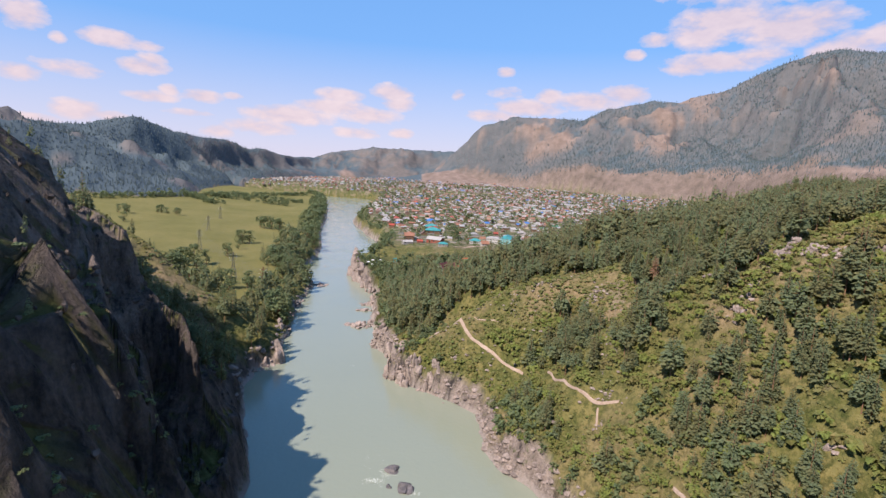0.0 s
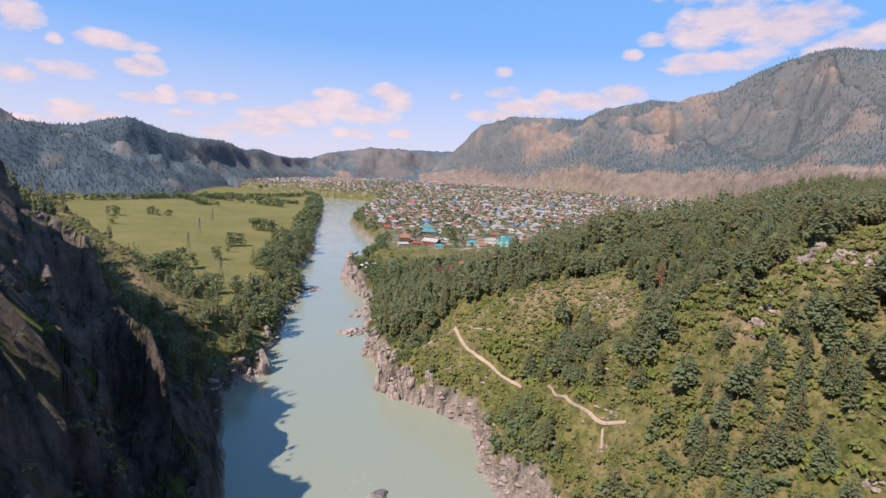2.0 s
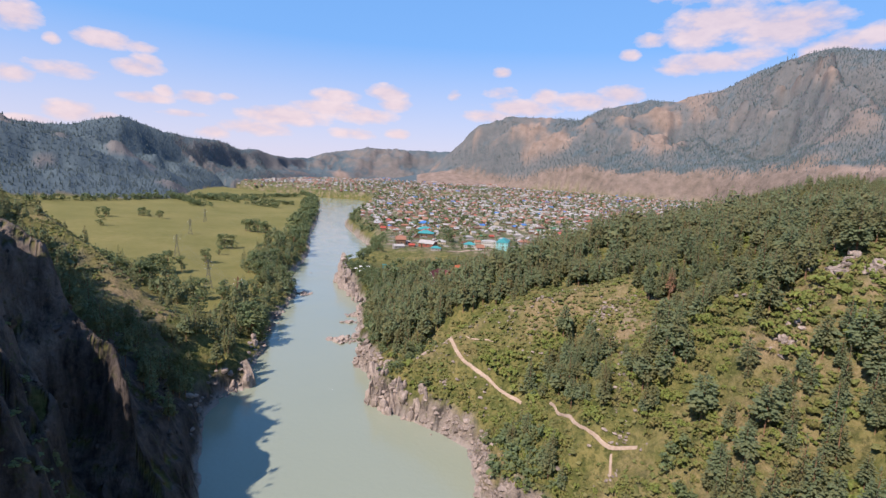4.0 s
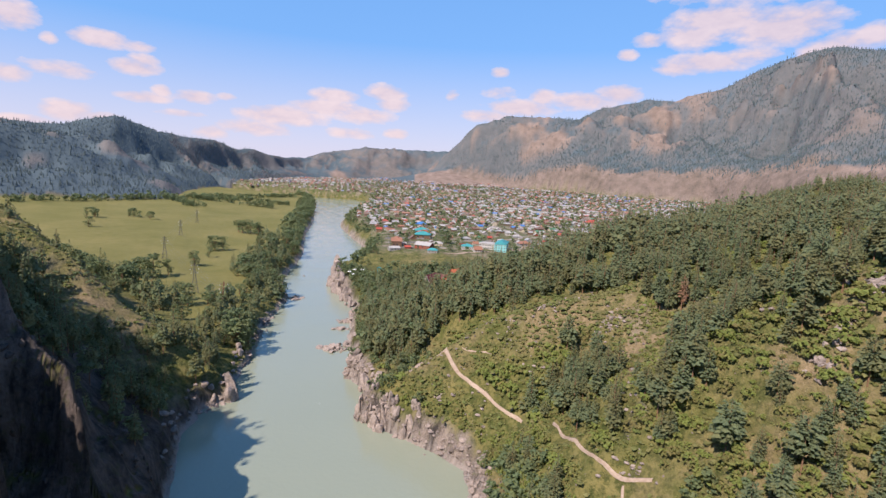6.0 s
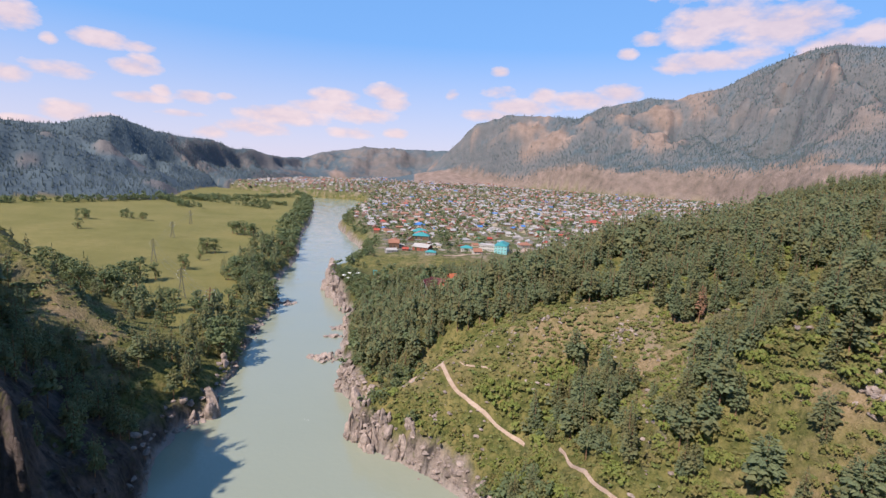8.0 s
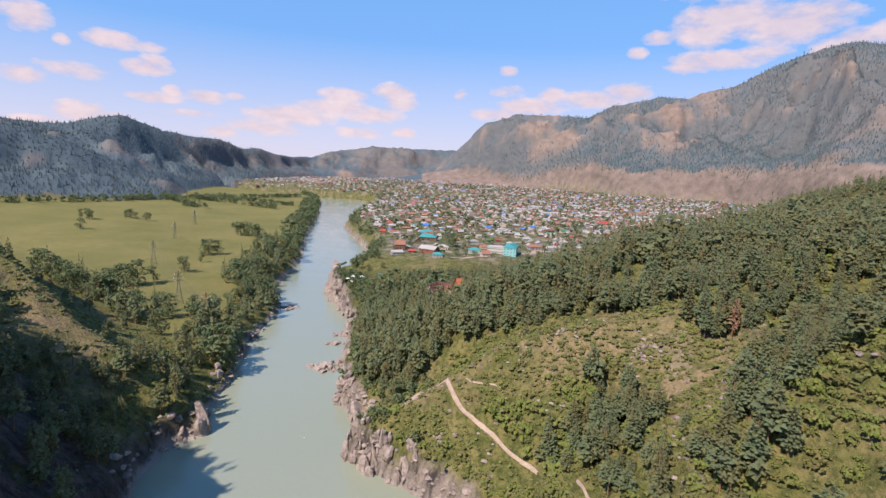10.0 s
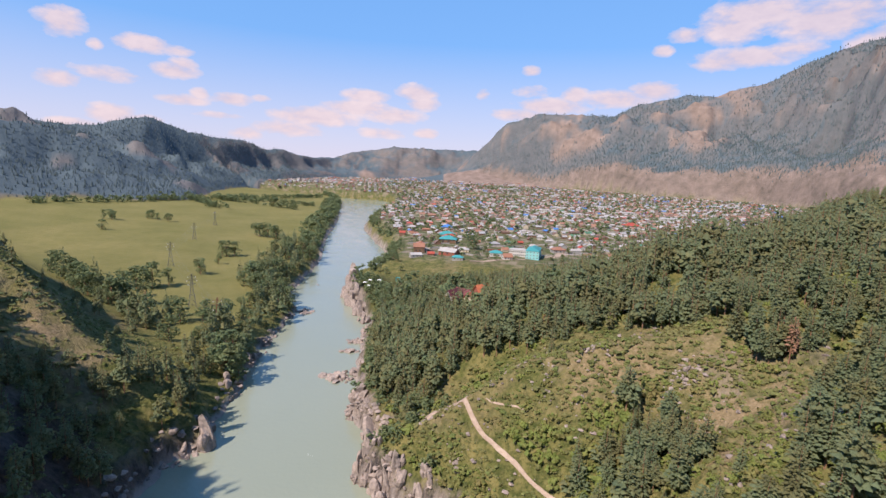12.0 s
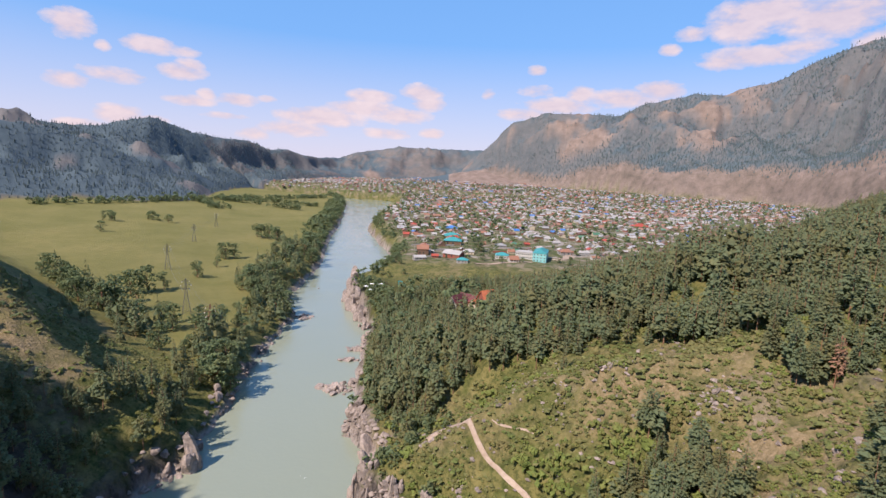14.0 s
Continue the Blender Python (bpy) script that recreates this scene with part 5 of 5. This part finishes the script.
def build_town():
    rng = np.random.default_rng(8)
    u, v = np.meshgrid(np.arange(600, 4400, 25.0), np.arange(-900, 2600, 28.0))
    u, v = u.ravel() + rng.uniform(-5, 5, u.size), v.ravel() + rng.uniform(-6, 6, u.size)
    x, y = to_plan(u, v)
    m = (rng.random(x.size) < in_town(x, y)) & clear_of(x, y, [MAIN] + LANES, 9.0) & ((x > 75) | (x < -60) | (y > 985))
    x, y = x[m], y[m]
    turn = STREET + rng.choice([0, math.pi / 2, math.pi, -math.pi / 2], len(x)) + rng.normal(0, 0.08, len(x))
    order = np.argsort(np.hypot(x, y))
    x, y, turn = x[order], y[order], turn[order]
    walls, roofs = list(WALLS), list(ROOFS)
    for i in range(min(270, len(x))):
        house(float(x[i]), float(y[i]), float(turn[i]), int(rng.integers(0, 6)), walls[int(rng.choice(5, p=[.22, .22, .3, .2, .06]))],
              roofs[int(rng.choice(8, p=[.22, .26, .2, .06, .03, .02, .18, .03]))], rng.uniform(0.65, 1.0))
    x, y, turn = x[270:], y[270:], turn[270:]
    z = land(x, y)
    shells, tops = [], []
    for k, (w, d, h, rise, form) in enumerate(HOUSE_KINDS):
        s = np.arange(k, len(x), 6)
        size = rng.uniform(0.6, 1.05, len(s)) / M
        for (pv, pf), bag in ((gable_walls(w, d, h, rise), shells), (gable_roof(w, d, h, rise), tops)):
            c, n = np.cos(turn[s])[:, None], np.sin(turn[s])[:, None]
            px = (pv[None, :, 0] * c - pv[None, :, 1] * n) * size[:, None] + x[s][:, None]
            py = (pv[None, :, 0] * n + pv[None, :, 1] * c) * size[:, None] + y[s][:, None]
            pz = pv[None, :, 2] * size[:, None] + z[s][:, None]
            bag.append((np.stack([px, py, pz], -1).reshape(-1, 3), (np.arange(len(s))[:, None, None] * len(pv) + pf[None]).reshape(-1, 3)))
    stuff("town_houses", "hundreds of small pale village houses on the plain", "houses", merge(shells), FAR_WALL)
    stuff("town_roofs", "grey, brown, red and teal roofs of the town", "roofs", merge(tops), FAR_ROOF)
    # garden trees
    gx, gy = sow(-900, 1500, 860, 3600, 22.0, rng, lambda x, y: in_town(x, y + 60) * np.clip(0.62 + 0.5 * fbm(x, y, 120.0, 3, 87), 0, 0.95))
    k = clear_of(gx, gy, [MAIN], 7.0) & ((gx > 60) | (gx < -60) | (gy > 985))
    gx, gy = gx[k], gy[k]
    light = [broad_shape(600 + k, 9, 3, 0.45)[1] for k in range(4)]
    stuff("garden_trees", "dark green garden trees between the houses", "trees", scatter(light, gx, gy, rng.uniform(5, 14, len(gx)), rng, 0.3, (1.0, 1.5)), LEAVES)
    ribbon("road", "pale dusty main street of the town", MAIN, 11, ROAD, 0.4, "road", 1, 8.0)
    for k, line in enumerate(LANES):
        ribbon("road", "dusty village lane between gardens", line, 6.5, ROAD, 0.4, "road", 2 + k, 8.0)


def block(name, x, y, turn, w, d, h, rise, wall, roof, label, category, form="hip", rows=3, cols=8, depth_cols=0):
    """A large building with rows of windows."""
    home = new(name)
    home.matrix_world = pose(x * M, y * M, (ground_z(x, y) + 0.1) * M, 0, 0, turn)
    part("wall", mesh_of("wall", *flat(*box(-w, w, -d, d, -2.5, h)), wall), home)
    part("roof", mesh_of("roof", *(hip_roof(w, d, h, rise) if form == "hip" else gable_roof(w, d, h, rise)), roof), home)
    pane = mesh_of("window", *flat(*box(-0.8, 0.8, -0.06, 0.06, 0, 1.7)), PANE)
    frame_ = mesh_of("frame", *flat(*box(-1.0, 1.0, -0.03, 0.03, -0.2, 1.9)), WALL_MAT["white"])
    for r in range(rows):
        zz = 1.2 + r * h / rows
        for c in range(cols):
            ob = part("window", pane, home)
            ob.location = Vector((-w + (c + 0.5) * 2 * w / cols, -d - 0.03, zz)) * M
            part("frame", frame_, ob)
        for c in range(depth_cols):
            for side in (-1, 1):
                ob = part("window", pane, home)
                ob.location, ob.rotation_euler = Vector((side * (w + 0.03), -d + (c + 0.5) * 2 * d / depth_cols, zz)) * M, (0, 0, math.pi / 2)
                part("frame", frame_, ob)
    return tagged(home, label, category)


def build_landmarks():
    block("school", 18, 942, -6, 10, 22, 13, 5, TEAL, ROOF_MAT["teal"], "three-storey teal plastered school with a teal hipped roof", "school", rows=3, cols=4, depth_cols=9)
    block("school_wing", -6, 936, -6, 13.5, 7, 10, 2.2, WALL_MAT["white"], ROOF_MAT["pale"], "pale two-storey wing beside the teal school", "building", rows=2, cols=9)
    block("hall", -40, 930, 8, 10, 8, 5, 4, WALL_MAT["white"], ROOF_MAT["teal"], "low hall with a broad teal hipped roof", "building", rows=1, cols=5)
    rust = [(-22, 905, 20, 1, "white", "rust", 1.3), (-112, 913, -20, 5, "red", "pale", 1.6), (-94, 952, 5, 2, "cream", "pale", 1.1), (-139, 905, 10, 4, "red", "red", 1.2), (-163, 928, 15, 3, "brown", "rust", 1.5),
            (-156, 872, 30, 5, "grey", "pale", 1.0), (-93, 872, 4, 2, "grey", "teal", 1.0), (-170, 1265, 10, 2, "white", "blue", 1.6), (-148, 1130, 8, 2, "cream", "teal", 1.9), (-136, 1060, 5, 2, "brown", "teal", 1.9),
            (-140, 1108, 12, 2, "red", "red", 1.6), (265, 1474, 10, 2, "white", "red", 2.2), (40, 1180, 5, 2, "white", "pale", 1.4), (60, 1010, 20, 2, "grey", "rust", 1.4)]
    for x, y, turn, kind, wall, roof, size in rust:
        house(x, y, radians(turn), kind, wall, roof, size * 0.85, f"{wall} house with a {roof} roof near the river cliff")
    for x, y, turn, w, d, h in [(150, 1750, 12, 30, 7, 9), (60, 1830, 12, 24, 7, 11), (240, 1690, 12, 22, 8, 9), (180, 1600, 100, 20, 7, 8), (330, 1900, 12, 34, 8, 9), (20, 1620, 12, 20, 8, 7), (120, 1980, 12, 28, 8, 11),
                                (430, 1750, 12, 30, 9, 7), (-40, 1950, 12, 22, 8, 9), (300, 2150, 12, 30, 8, 9)]:
        block("apartment_block", x, y, turn, w, d, h, 2.2, WALL_MAT["white"], ROOF_MAT["pale"], "long white public building among the houses", "building", rows=max(2, int(h / 3)), cols=6)


def fence(x0, y0, x1, y1, mat, label):
    """Boarded fence: a post and a panel for every bay."""
    run = math.hypot(x1 - x0, y1 - y0)
    bays = max(2, int(run / 5))
    rail = new("fence")
    rail.matrix_world = pose(x0 * M, y0 * M, ground_z(x0, y0) * M, 0, 0, math.degrees(math.atan2(y1 - y0, x1 - x0)))
    step_ = run / bays
    board, post = mesh_of("panel", *flat(*box(0.1, step_ - 0.1, -0.08, 0.08, 0.3, 2.6)), mat), mesh_of("post", *flat(*box(-0.15, 0.15, -0.15, 0.15, -1, 2.9)), mat)
    for k in range(bays):
        t = k / bays
        z = ground_z(x0 + (x1 - x0) * t, y0 + (y1 - y0) * t) - ground_z(x0, y0)
        part("panel", board, rail).location = Vector((k * step_, 0, z)) * M
        part("post", post, rail).location = Vector((k * step_, 0, z)) * M
    return tagged(rail, label, "fence", "garden fences")


def build_yards():
    red = "rust-red boarded fence round the school yard"
    fence(-58, 985, -8, 1004, WALL_MAT["red"], red)
    fence(-8, 1004, 2, 978, WALL_MAT["red"], red)
    grey = "weathered grey board fence between gardens"
    for x0, y0, x1, y1 in ((-150, 900, -100, 930), (-100, 930, -75, 912), (-180, 950, -120, 985), (-120, 985, -100, 940), (70, 1000, 130, 1030), (-200, 1010, -130, 1040), (-60, 1040, 0, 1060), (90, 1090, 160, 1110)):
        fence(x0, y0, x1, y1, WALL_MAT["grey"], grey)
    ribbon("pavement", "sandy bare yard beside the teal school", [(38, 950), (52, 968), (66, 990), (70, 1010)], 17, DIRT, 0.3, "yard", 31, 4.0)
    ribbon("pavement", "sandy track at the edge of the lawn", [(-75, 868), (-55, 878), (-35, 893), (-15, 905), (5, 912)], 6, DIRT, 0.3, "yard", 32, 4.0)
    pole, arm = mesh_of("pole", *flat(*box(-0.16, 0.16, -0.16, 0.16, -1, 13)), WALL_MAT["grey"]), mesh_of("crossarm", *flat(*box(-1.4, 1.4, -0.12, 0.12, 12, 12.3)), WALL_MAT["grey"])
    spots = []
    for line in [MAIN[:5]] + LANES[:3] + [LANES[6]]:
        for (ax, ay), (bx, by) in zip(line[:-1], line[1:]):
            k = max(1, int(math.hypot(bx - ax, by - ay) / 48))
            spots += [(ax + (bx - ax) * i / k + 6, ay + (by - ay) * i / k + 2) for i in range(k)]
    for x, y in spots + [(-148, 915), (-104, 955), (-62, 940)]:
        mast = new("utility_pole")
        mast.matrix_world = pose(x * M, y * M, ground_z(x, y) * M, 0, 0, 20)
        part("pole", pole, mast)
        part("crossarm", arm, mast)
        tagged(mast, "grey wooden utility pole beside a village lane", "pole", "utility poles")


build_town()
build_landmarks()
build_yards()

# ---- lodge, lookout, power line, dead pine, rapids ----
STEEL = mottled("weathered_steel", (0.07, 0.07, 0.065), (0.14, 0.14, 0.13), 1.0, 0.5, 0.4)
RUSTED = mottled("rusted_steel", (0.14, 0.06, 0.04), (0.26, 0.12, 0.08), 1.0, 0.7, 0.3)
ORANGE = mottled("orange_shingles", (0.36, 0.1, 0.05), (0.56, 0.18, 0.09), 1.0, 0.7)
MAROON = mottled("maroon_roof", (0.09, 0.03, 0.035), (0.17, 0.05, 0.055), 1.0, 0.6)
CANVAS = mottled("white_canvas", (0.6, 0.6, 0.58), (0.8, 0.8, 0.78), 1.0, 0.8)
TIMBER = mottled("weathered_timber", (0.26, 0.2, 0.14), (0.42, 0.33, 0.25), 1.5, 0.85)
DEAD = mottled("dead_needles", (0.17, 0.09, 0.055), (0.3, 0.17, 0.11), 1.5, 0.85, spread=0.3, thin=0.3)


def beam(a, b, r):
    """A square bar from a to b."""
    a, b = np.array(a, float), np.array(b, float)
    way = unit(b - a)
    side = unit(np.cross(way, (0.31, 0.87, 0.37)))
    up = np.cross(way, side)
    ring = [side + up, up - side, -side - up, side - up]
    v = np.array([a + k * r for k in ring] + [b + k * r for k in ring])
    f = tri(np.array([(0, 1, 5, 4), (1, 2, 6, 5), (2, 3, 7, 6), (3, 0, 4, 7), (4, 5, 6, 7), (3, 2, 1, 0)]))
    return v, f


def pylon(x, y, h, turn, steel, label):
    """A lattice tower with three cross-arms."""
    tower = new("pylon")
    tower.matrix_world = pose(x * M, y * M, ground_z(x, y) * M, 0, 0, turn)

    def half(z):
        return np.interp(z, [0, h * 0.55, h], [h * 0.11, h * 0.035, 0.25])

    for sx, sy in ((1, 1), (1, -1), (-1, -1), (-1, 1)):
        leg = [beam((sx * half(a), sy * half(a), a), (sx * half(b), sy * half(b), b), 0.13) for a, b in ((-1, h * 0.55), (h * 0.55, h))]
        part("leg", mesh_of("leg", *merge(leg), steel), tower)
    braces = []
    levels = np.concatenate([np.linspace(0, h * 0.55, 5), np.linspace(h * 0.55, h, 6)[1:]])
    for a, b in zip(levels[:-1], levels[1:]):
        p, q = half(a), half(b)
        for (ax, ay), (bx, by) in (((1, 1), (1, -1)), ((1, -1), (-1, -1)), ((-1, -1), (-1, 1)), ((-1, 1), (1, 1))):
            braces += [beam((ax * p, ay * p, a), (bx * q, by * q, b), 0.06), beam((bx * p, by * p, a), (ax * q, ay * q, b), 0.06)]
    part("bracing", mesh_of("bracing", *merge(braces), steel), tower)
    for z, w in ((0.7, 0.1), (0.81, 0.13), (0.92, 0.1)):
        arm = [beam((-w * h, 0, z * h), (w * h, 0, z * h), 0.12), beam((-w * h, 0, z * h), (0, 0, z * h + 1.6), 0.07), beam((w * h, 0, z * h), (0, 0, z * h + 1.6), 0.07)]
        bar = part("cross_arm", mesh_of("cross_arm", *merge(arm), steel), tower)
        for side in (-1, 1):
            part("insulator", mesh_of("insulator", *beam((side * w * h * 0.97, 0, z * h - 1.1), (side * w * h * 0.97, 0, z * h), 0.2), CANVAS), bar)
    return tagged(tower, label, "pylon", "pylons of the power line")


PYLONS = [(-251, 521, 34), (-322, 588, 34), (-462, 742, 33), (-567, 942, 30), (-650, 1130, 30)]


def build_power_line():
    line = []
    for k, (x, y, h) in enumerate(PYLONS):
        pylon(x, y, h, 42, STEEL if k else RUSTED, "grey steel lattice pylon on the meadow" if k else "rust-red steel lattice pylon among riverside trees")
    for (ax, ay, ah), (bx, by, bh) in zip(PYLONS[:-1], PYLONS[1:]):
        for z, w in ((0.7, 0.1), (0.81, 0.13), (0.92, 0.1)):
            for side in (-1, 1):
                c, s = math.cos(radians(42)), math.sin(radians(42))
                a = np.array((ax + side * w * ah * c, ay + side * w * ah * s, ground_z(ax, ay) + z * ah - 1))
                b = np.array((bx + side * w * bh * c, by + side * w * bh * s, ground_z(bx, by) + z * bh - 1))
                t = np.linspace(0, 1, 9)[:, None]
                p = a + (b - a) * t - np.array((0, 0, 1)) * (t * (1 - t) * 18)
                line += [beam(p[i], p[i + 1], 0.035) for i in range(8)]
    tagged(new("power_cables", mesh_of("power_cables", *merge(line), STEEL)), "thin cables sagging between the pylons", "cables")


def small_house(name, x, y, turn, w, d, h, rise, wall, roof, label, lift=0.0):
    home = new(name)
    home.matrix_world = pose(x * M, y * M, (ground_z(x, y) + lift) * M, 0, 0, turn)
    v, f = gable_walls(w, d, h, rise)
    v[:4, 2] = -4
    part("wall", mesh_of("wall", v, f, wall), home)
    part("roof", mesh_of("roof", *gable_roof(w, d, h, rise, 0.8, 0.3), roof), home)
    pane = mesh_of("window", *flat(*box(-0.06, 0.06, -0.8, 0.8, 0, 1.8)), PANE)
    for side in (-1, 1):
        part("window", pane, home).location = Vector((side * (w + 0.03), 0, h * 0.55)) * M
        part("window", pane, home).location = Vector((side * (w + 0.03), d * 0.5, 0.8)) * M
    return tagged(home, label, "house", "lodge buildings in the pine wood")


def build_lodge():
    small_house("lodge", -62, 604, 62, 8, 5, 5, 7, WALL_MAT["white"], MAROON, "white gabled lodge with a steep maroon roof", 3)
    small_house("lodge", -52, 612, -30, 9, 4.5, 5, 5, WALL_MAT["brown"], MAROON, "dark timber lodge with a maroon roof", 3)
    small_house("cabin", -44, 598, 60, 6, 4, 5, 4, WALL_MAT["cream"], ORANGE, "cream cabin with a flat orange roof among pines", 1)
    for x, y, s in ((-36, 590, 1.0), (-29, 594, 1.15), (-34, 578, 0.9), (-24, 582, 0.8)):
        small_house("cabin", x, y, 40, 5.4 * s, 5.0 * s, 4.5, 7 * s, WALL_MAT["red"], ORANGE, "small cabin with a steep bright orange roof", 4)
    small_house("kiosk", -62, 520, 30, 3, 2.5, 3, 2, WALL_MAT["white"], ROOF_MAT["grey"], "small kiosk with a pale grey roof under pines", 4)


def umbrella(x, y, lift):
    shade = new("market_umbrella")
    z = ground_z(x, y) + lift
    shade.location = Vector((x, y, z)) * M
    part("pole", mesh_of("pole", *beam((0, 0, -lift - 1), (0, 0, 3.6), 0.09), TIMBER), shade)
    a = np.arange(8) * np.pi / 4
    v = np.concatenate([np.stack([2.6 * np.cos(a), 2.6 * np.sin(a), 0 * a + 2.9], 1), [(0, 0, 3.9)], np.stack([2.6 * np.cos(a), 2.6 * np.sin(a), 0 * a + 2.65], 1)])
    f = [(i, (i + 1) % 8, 8) for i in range(8)] + [(i, 9 + i, 9 + (i + 1) % 8) for i in range(8)] + [(i, 9 + (i + 1) % 8, (i + 1) % 8) for i in range(8)]
    part("canopy", mesh_of("canopy", v, np.array(f), CANVAS), shade)
    return tagged(shade, "white canvas umbrella over a cliff-top terrace", "umbrella", "umbrellas on the cliff")


def build_lookout():
    for x, y in ((-184, 716), (-179, 722), (-174, 714), (-168, 722), (-176, 706)):
        umbrella(x, y, 1.0)
    gate = new("gate")
    gx, gy = -150, 742
    gate.location = Vector((gx, gy, ground_z(gx, gy) + 1)) * M
    for s in (-2, 2):
        part("post", mesh_of("post", *beam((s, 0, -3), (s, 0, 5), 0.3), ROOF_MAT["teal"]), gate)
    part("lintel", mesh_of("lintel", *beam((-3, 0, 5), (3, 0, 5), 0.45), ROOF_MAT["teal"]), gate)
    tagged(gate, "small teal gate at the footbridge's head", "gate")
    a, b = np.array((-148.0, 738.0)), np.array((-118.0, 706.0))
    za, zb = ground_z(*a) + 2, ground_z(*b) + 3
    bridge = new("footbridge")
    bridge.location = Vector((a[0], a[1], za)) * M
    end = np.array((b[0] - a[0], b[1] - a[1], zb - za))
    side = unit(np.array((-end[1], end[0], 0.0)))
    up = np.array((0, 0, 1.0))
    boards = 26
    plank = mesh_of("plank", *beam(-side * 1.5, side * 1.5, 0.16), TIMBER)
    for k in range(boards):
        t = (k + 0.5) / boards
        part("plank", plank, bridge).location = Vector(end * t - up * 4 * t * (1 - t)) * M
    for s in (-1.5, 1.5):
        for lift in (-0.1, 2.0):
            pts = [end * t - up * 4 * t * (1 - t) + side * s + up * lift for t in np.linspace(0, 1, 9)]
            part("rail", mesh_of("rail", *merge([beam(p, q, 0.12) for p, q in zip(pts[:-1], pts[1:])]), TIMBER), bridge)
        for t in np.linspace(0.02, 0.98, 12):
            p = end * t - up * 4 * t * (1 - t) + side * s
            part("baluster", mesh_of("baluster", *beam(p, p + up * 2.0, 0.09), TIMBER), bridge)
    tagged(bridge, "pale timber footbridge to the cliff-top rock", "bridge")


def build_dead_pine():
    trunk, crown = pine_shape(901, 160, 4, 0.7, 0.3, 0.3)
    rng = np.random.default_rng(12)
    keep = rng.random(len(crown[1]) // 4) < 0.6
    faces = crown[1].reshape(-1, 4, 3)[keep].reshape(-1, 3)
    for x, y, h in ((106, 350, 21), (108, 352, 17)):
        plant("dead_pine", (mesh_of("trunk", *trunk, DEAD), mesh_of("crown", crown[0], faces, DEAD)), x, y, h, 0.4, "dead pine with rust-red needles on a bare trunk", "dead pines")


def build_rapids():
    """Broken white water round the boulders and down the stream."""
    rng = np.random.default_rng(13)
    bits = []
    spots = [(-56, 244, 5, 2.5, 130), (-34, 238, 4, 2, 80), (-50, 252, 4, 3, 80), (-60, 262, 7, 8, 12), (-112, 395, 7, 2, 5)]
    for x, y, rx, ry, k in spots:
        for _ in range(k):
            px, py = x + rng.normal(0, rx * 0.55), y + rng.normal(0, ry * 0.55)
            a = np.sort(rng.uniform(0, 6.28, 7))
            r = rng.uniform(0.05, 0.3)
            ring = np.stack([px + 1.7 * r * np.cos(a) * rng.uniform(0.6, 1.2, 7), py + r * np.sin(a) * rng.uniform(0.6, 1.2, 7), np.full(7, 0.05)], 1)
            v = np.concatenate([ring, [(px, py, 0.16)]])
            bits.append((v, np.array([(i, (i + 1) % 7, 7) for i in range(7)])))
    stuff("white_water", "flecks of white foam on the rapids", "foam", merge(bits), FOAM)


build_lodge()
build_lookout()
build_power_line()
build_dead_pine()
build_rapids()
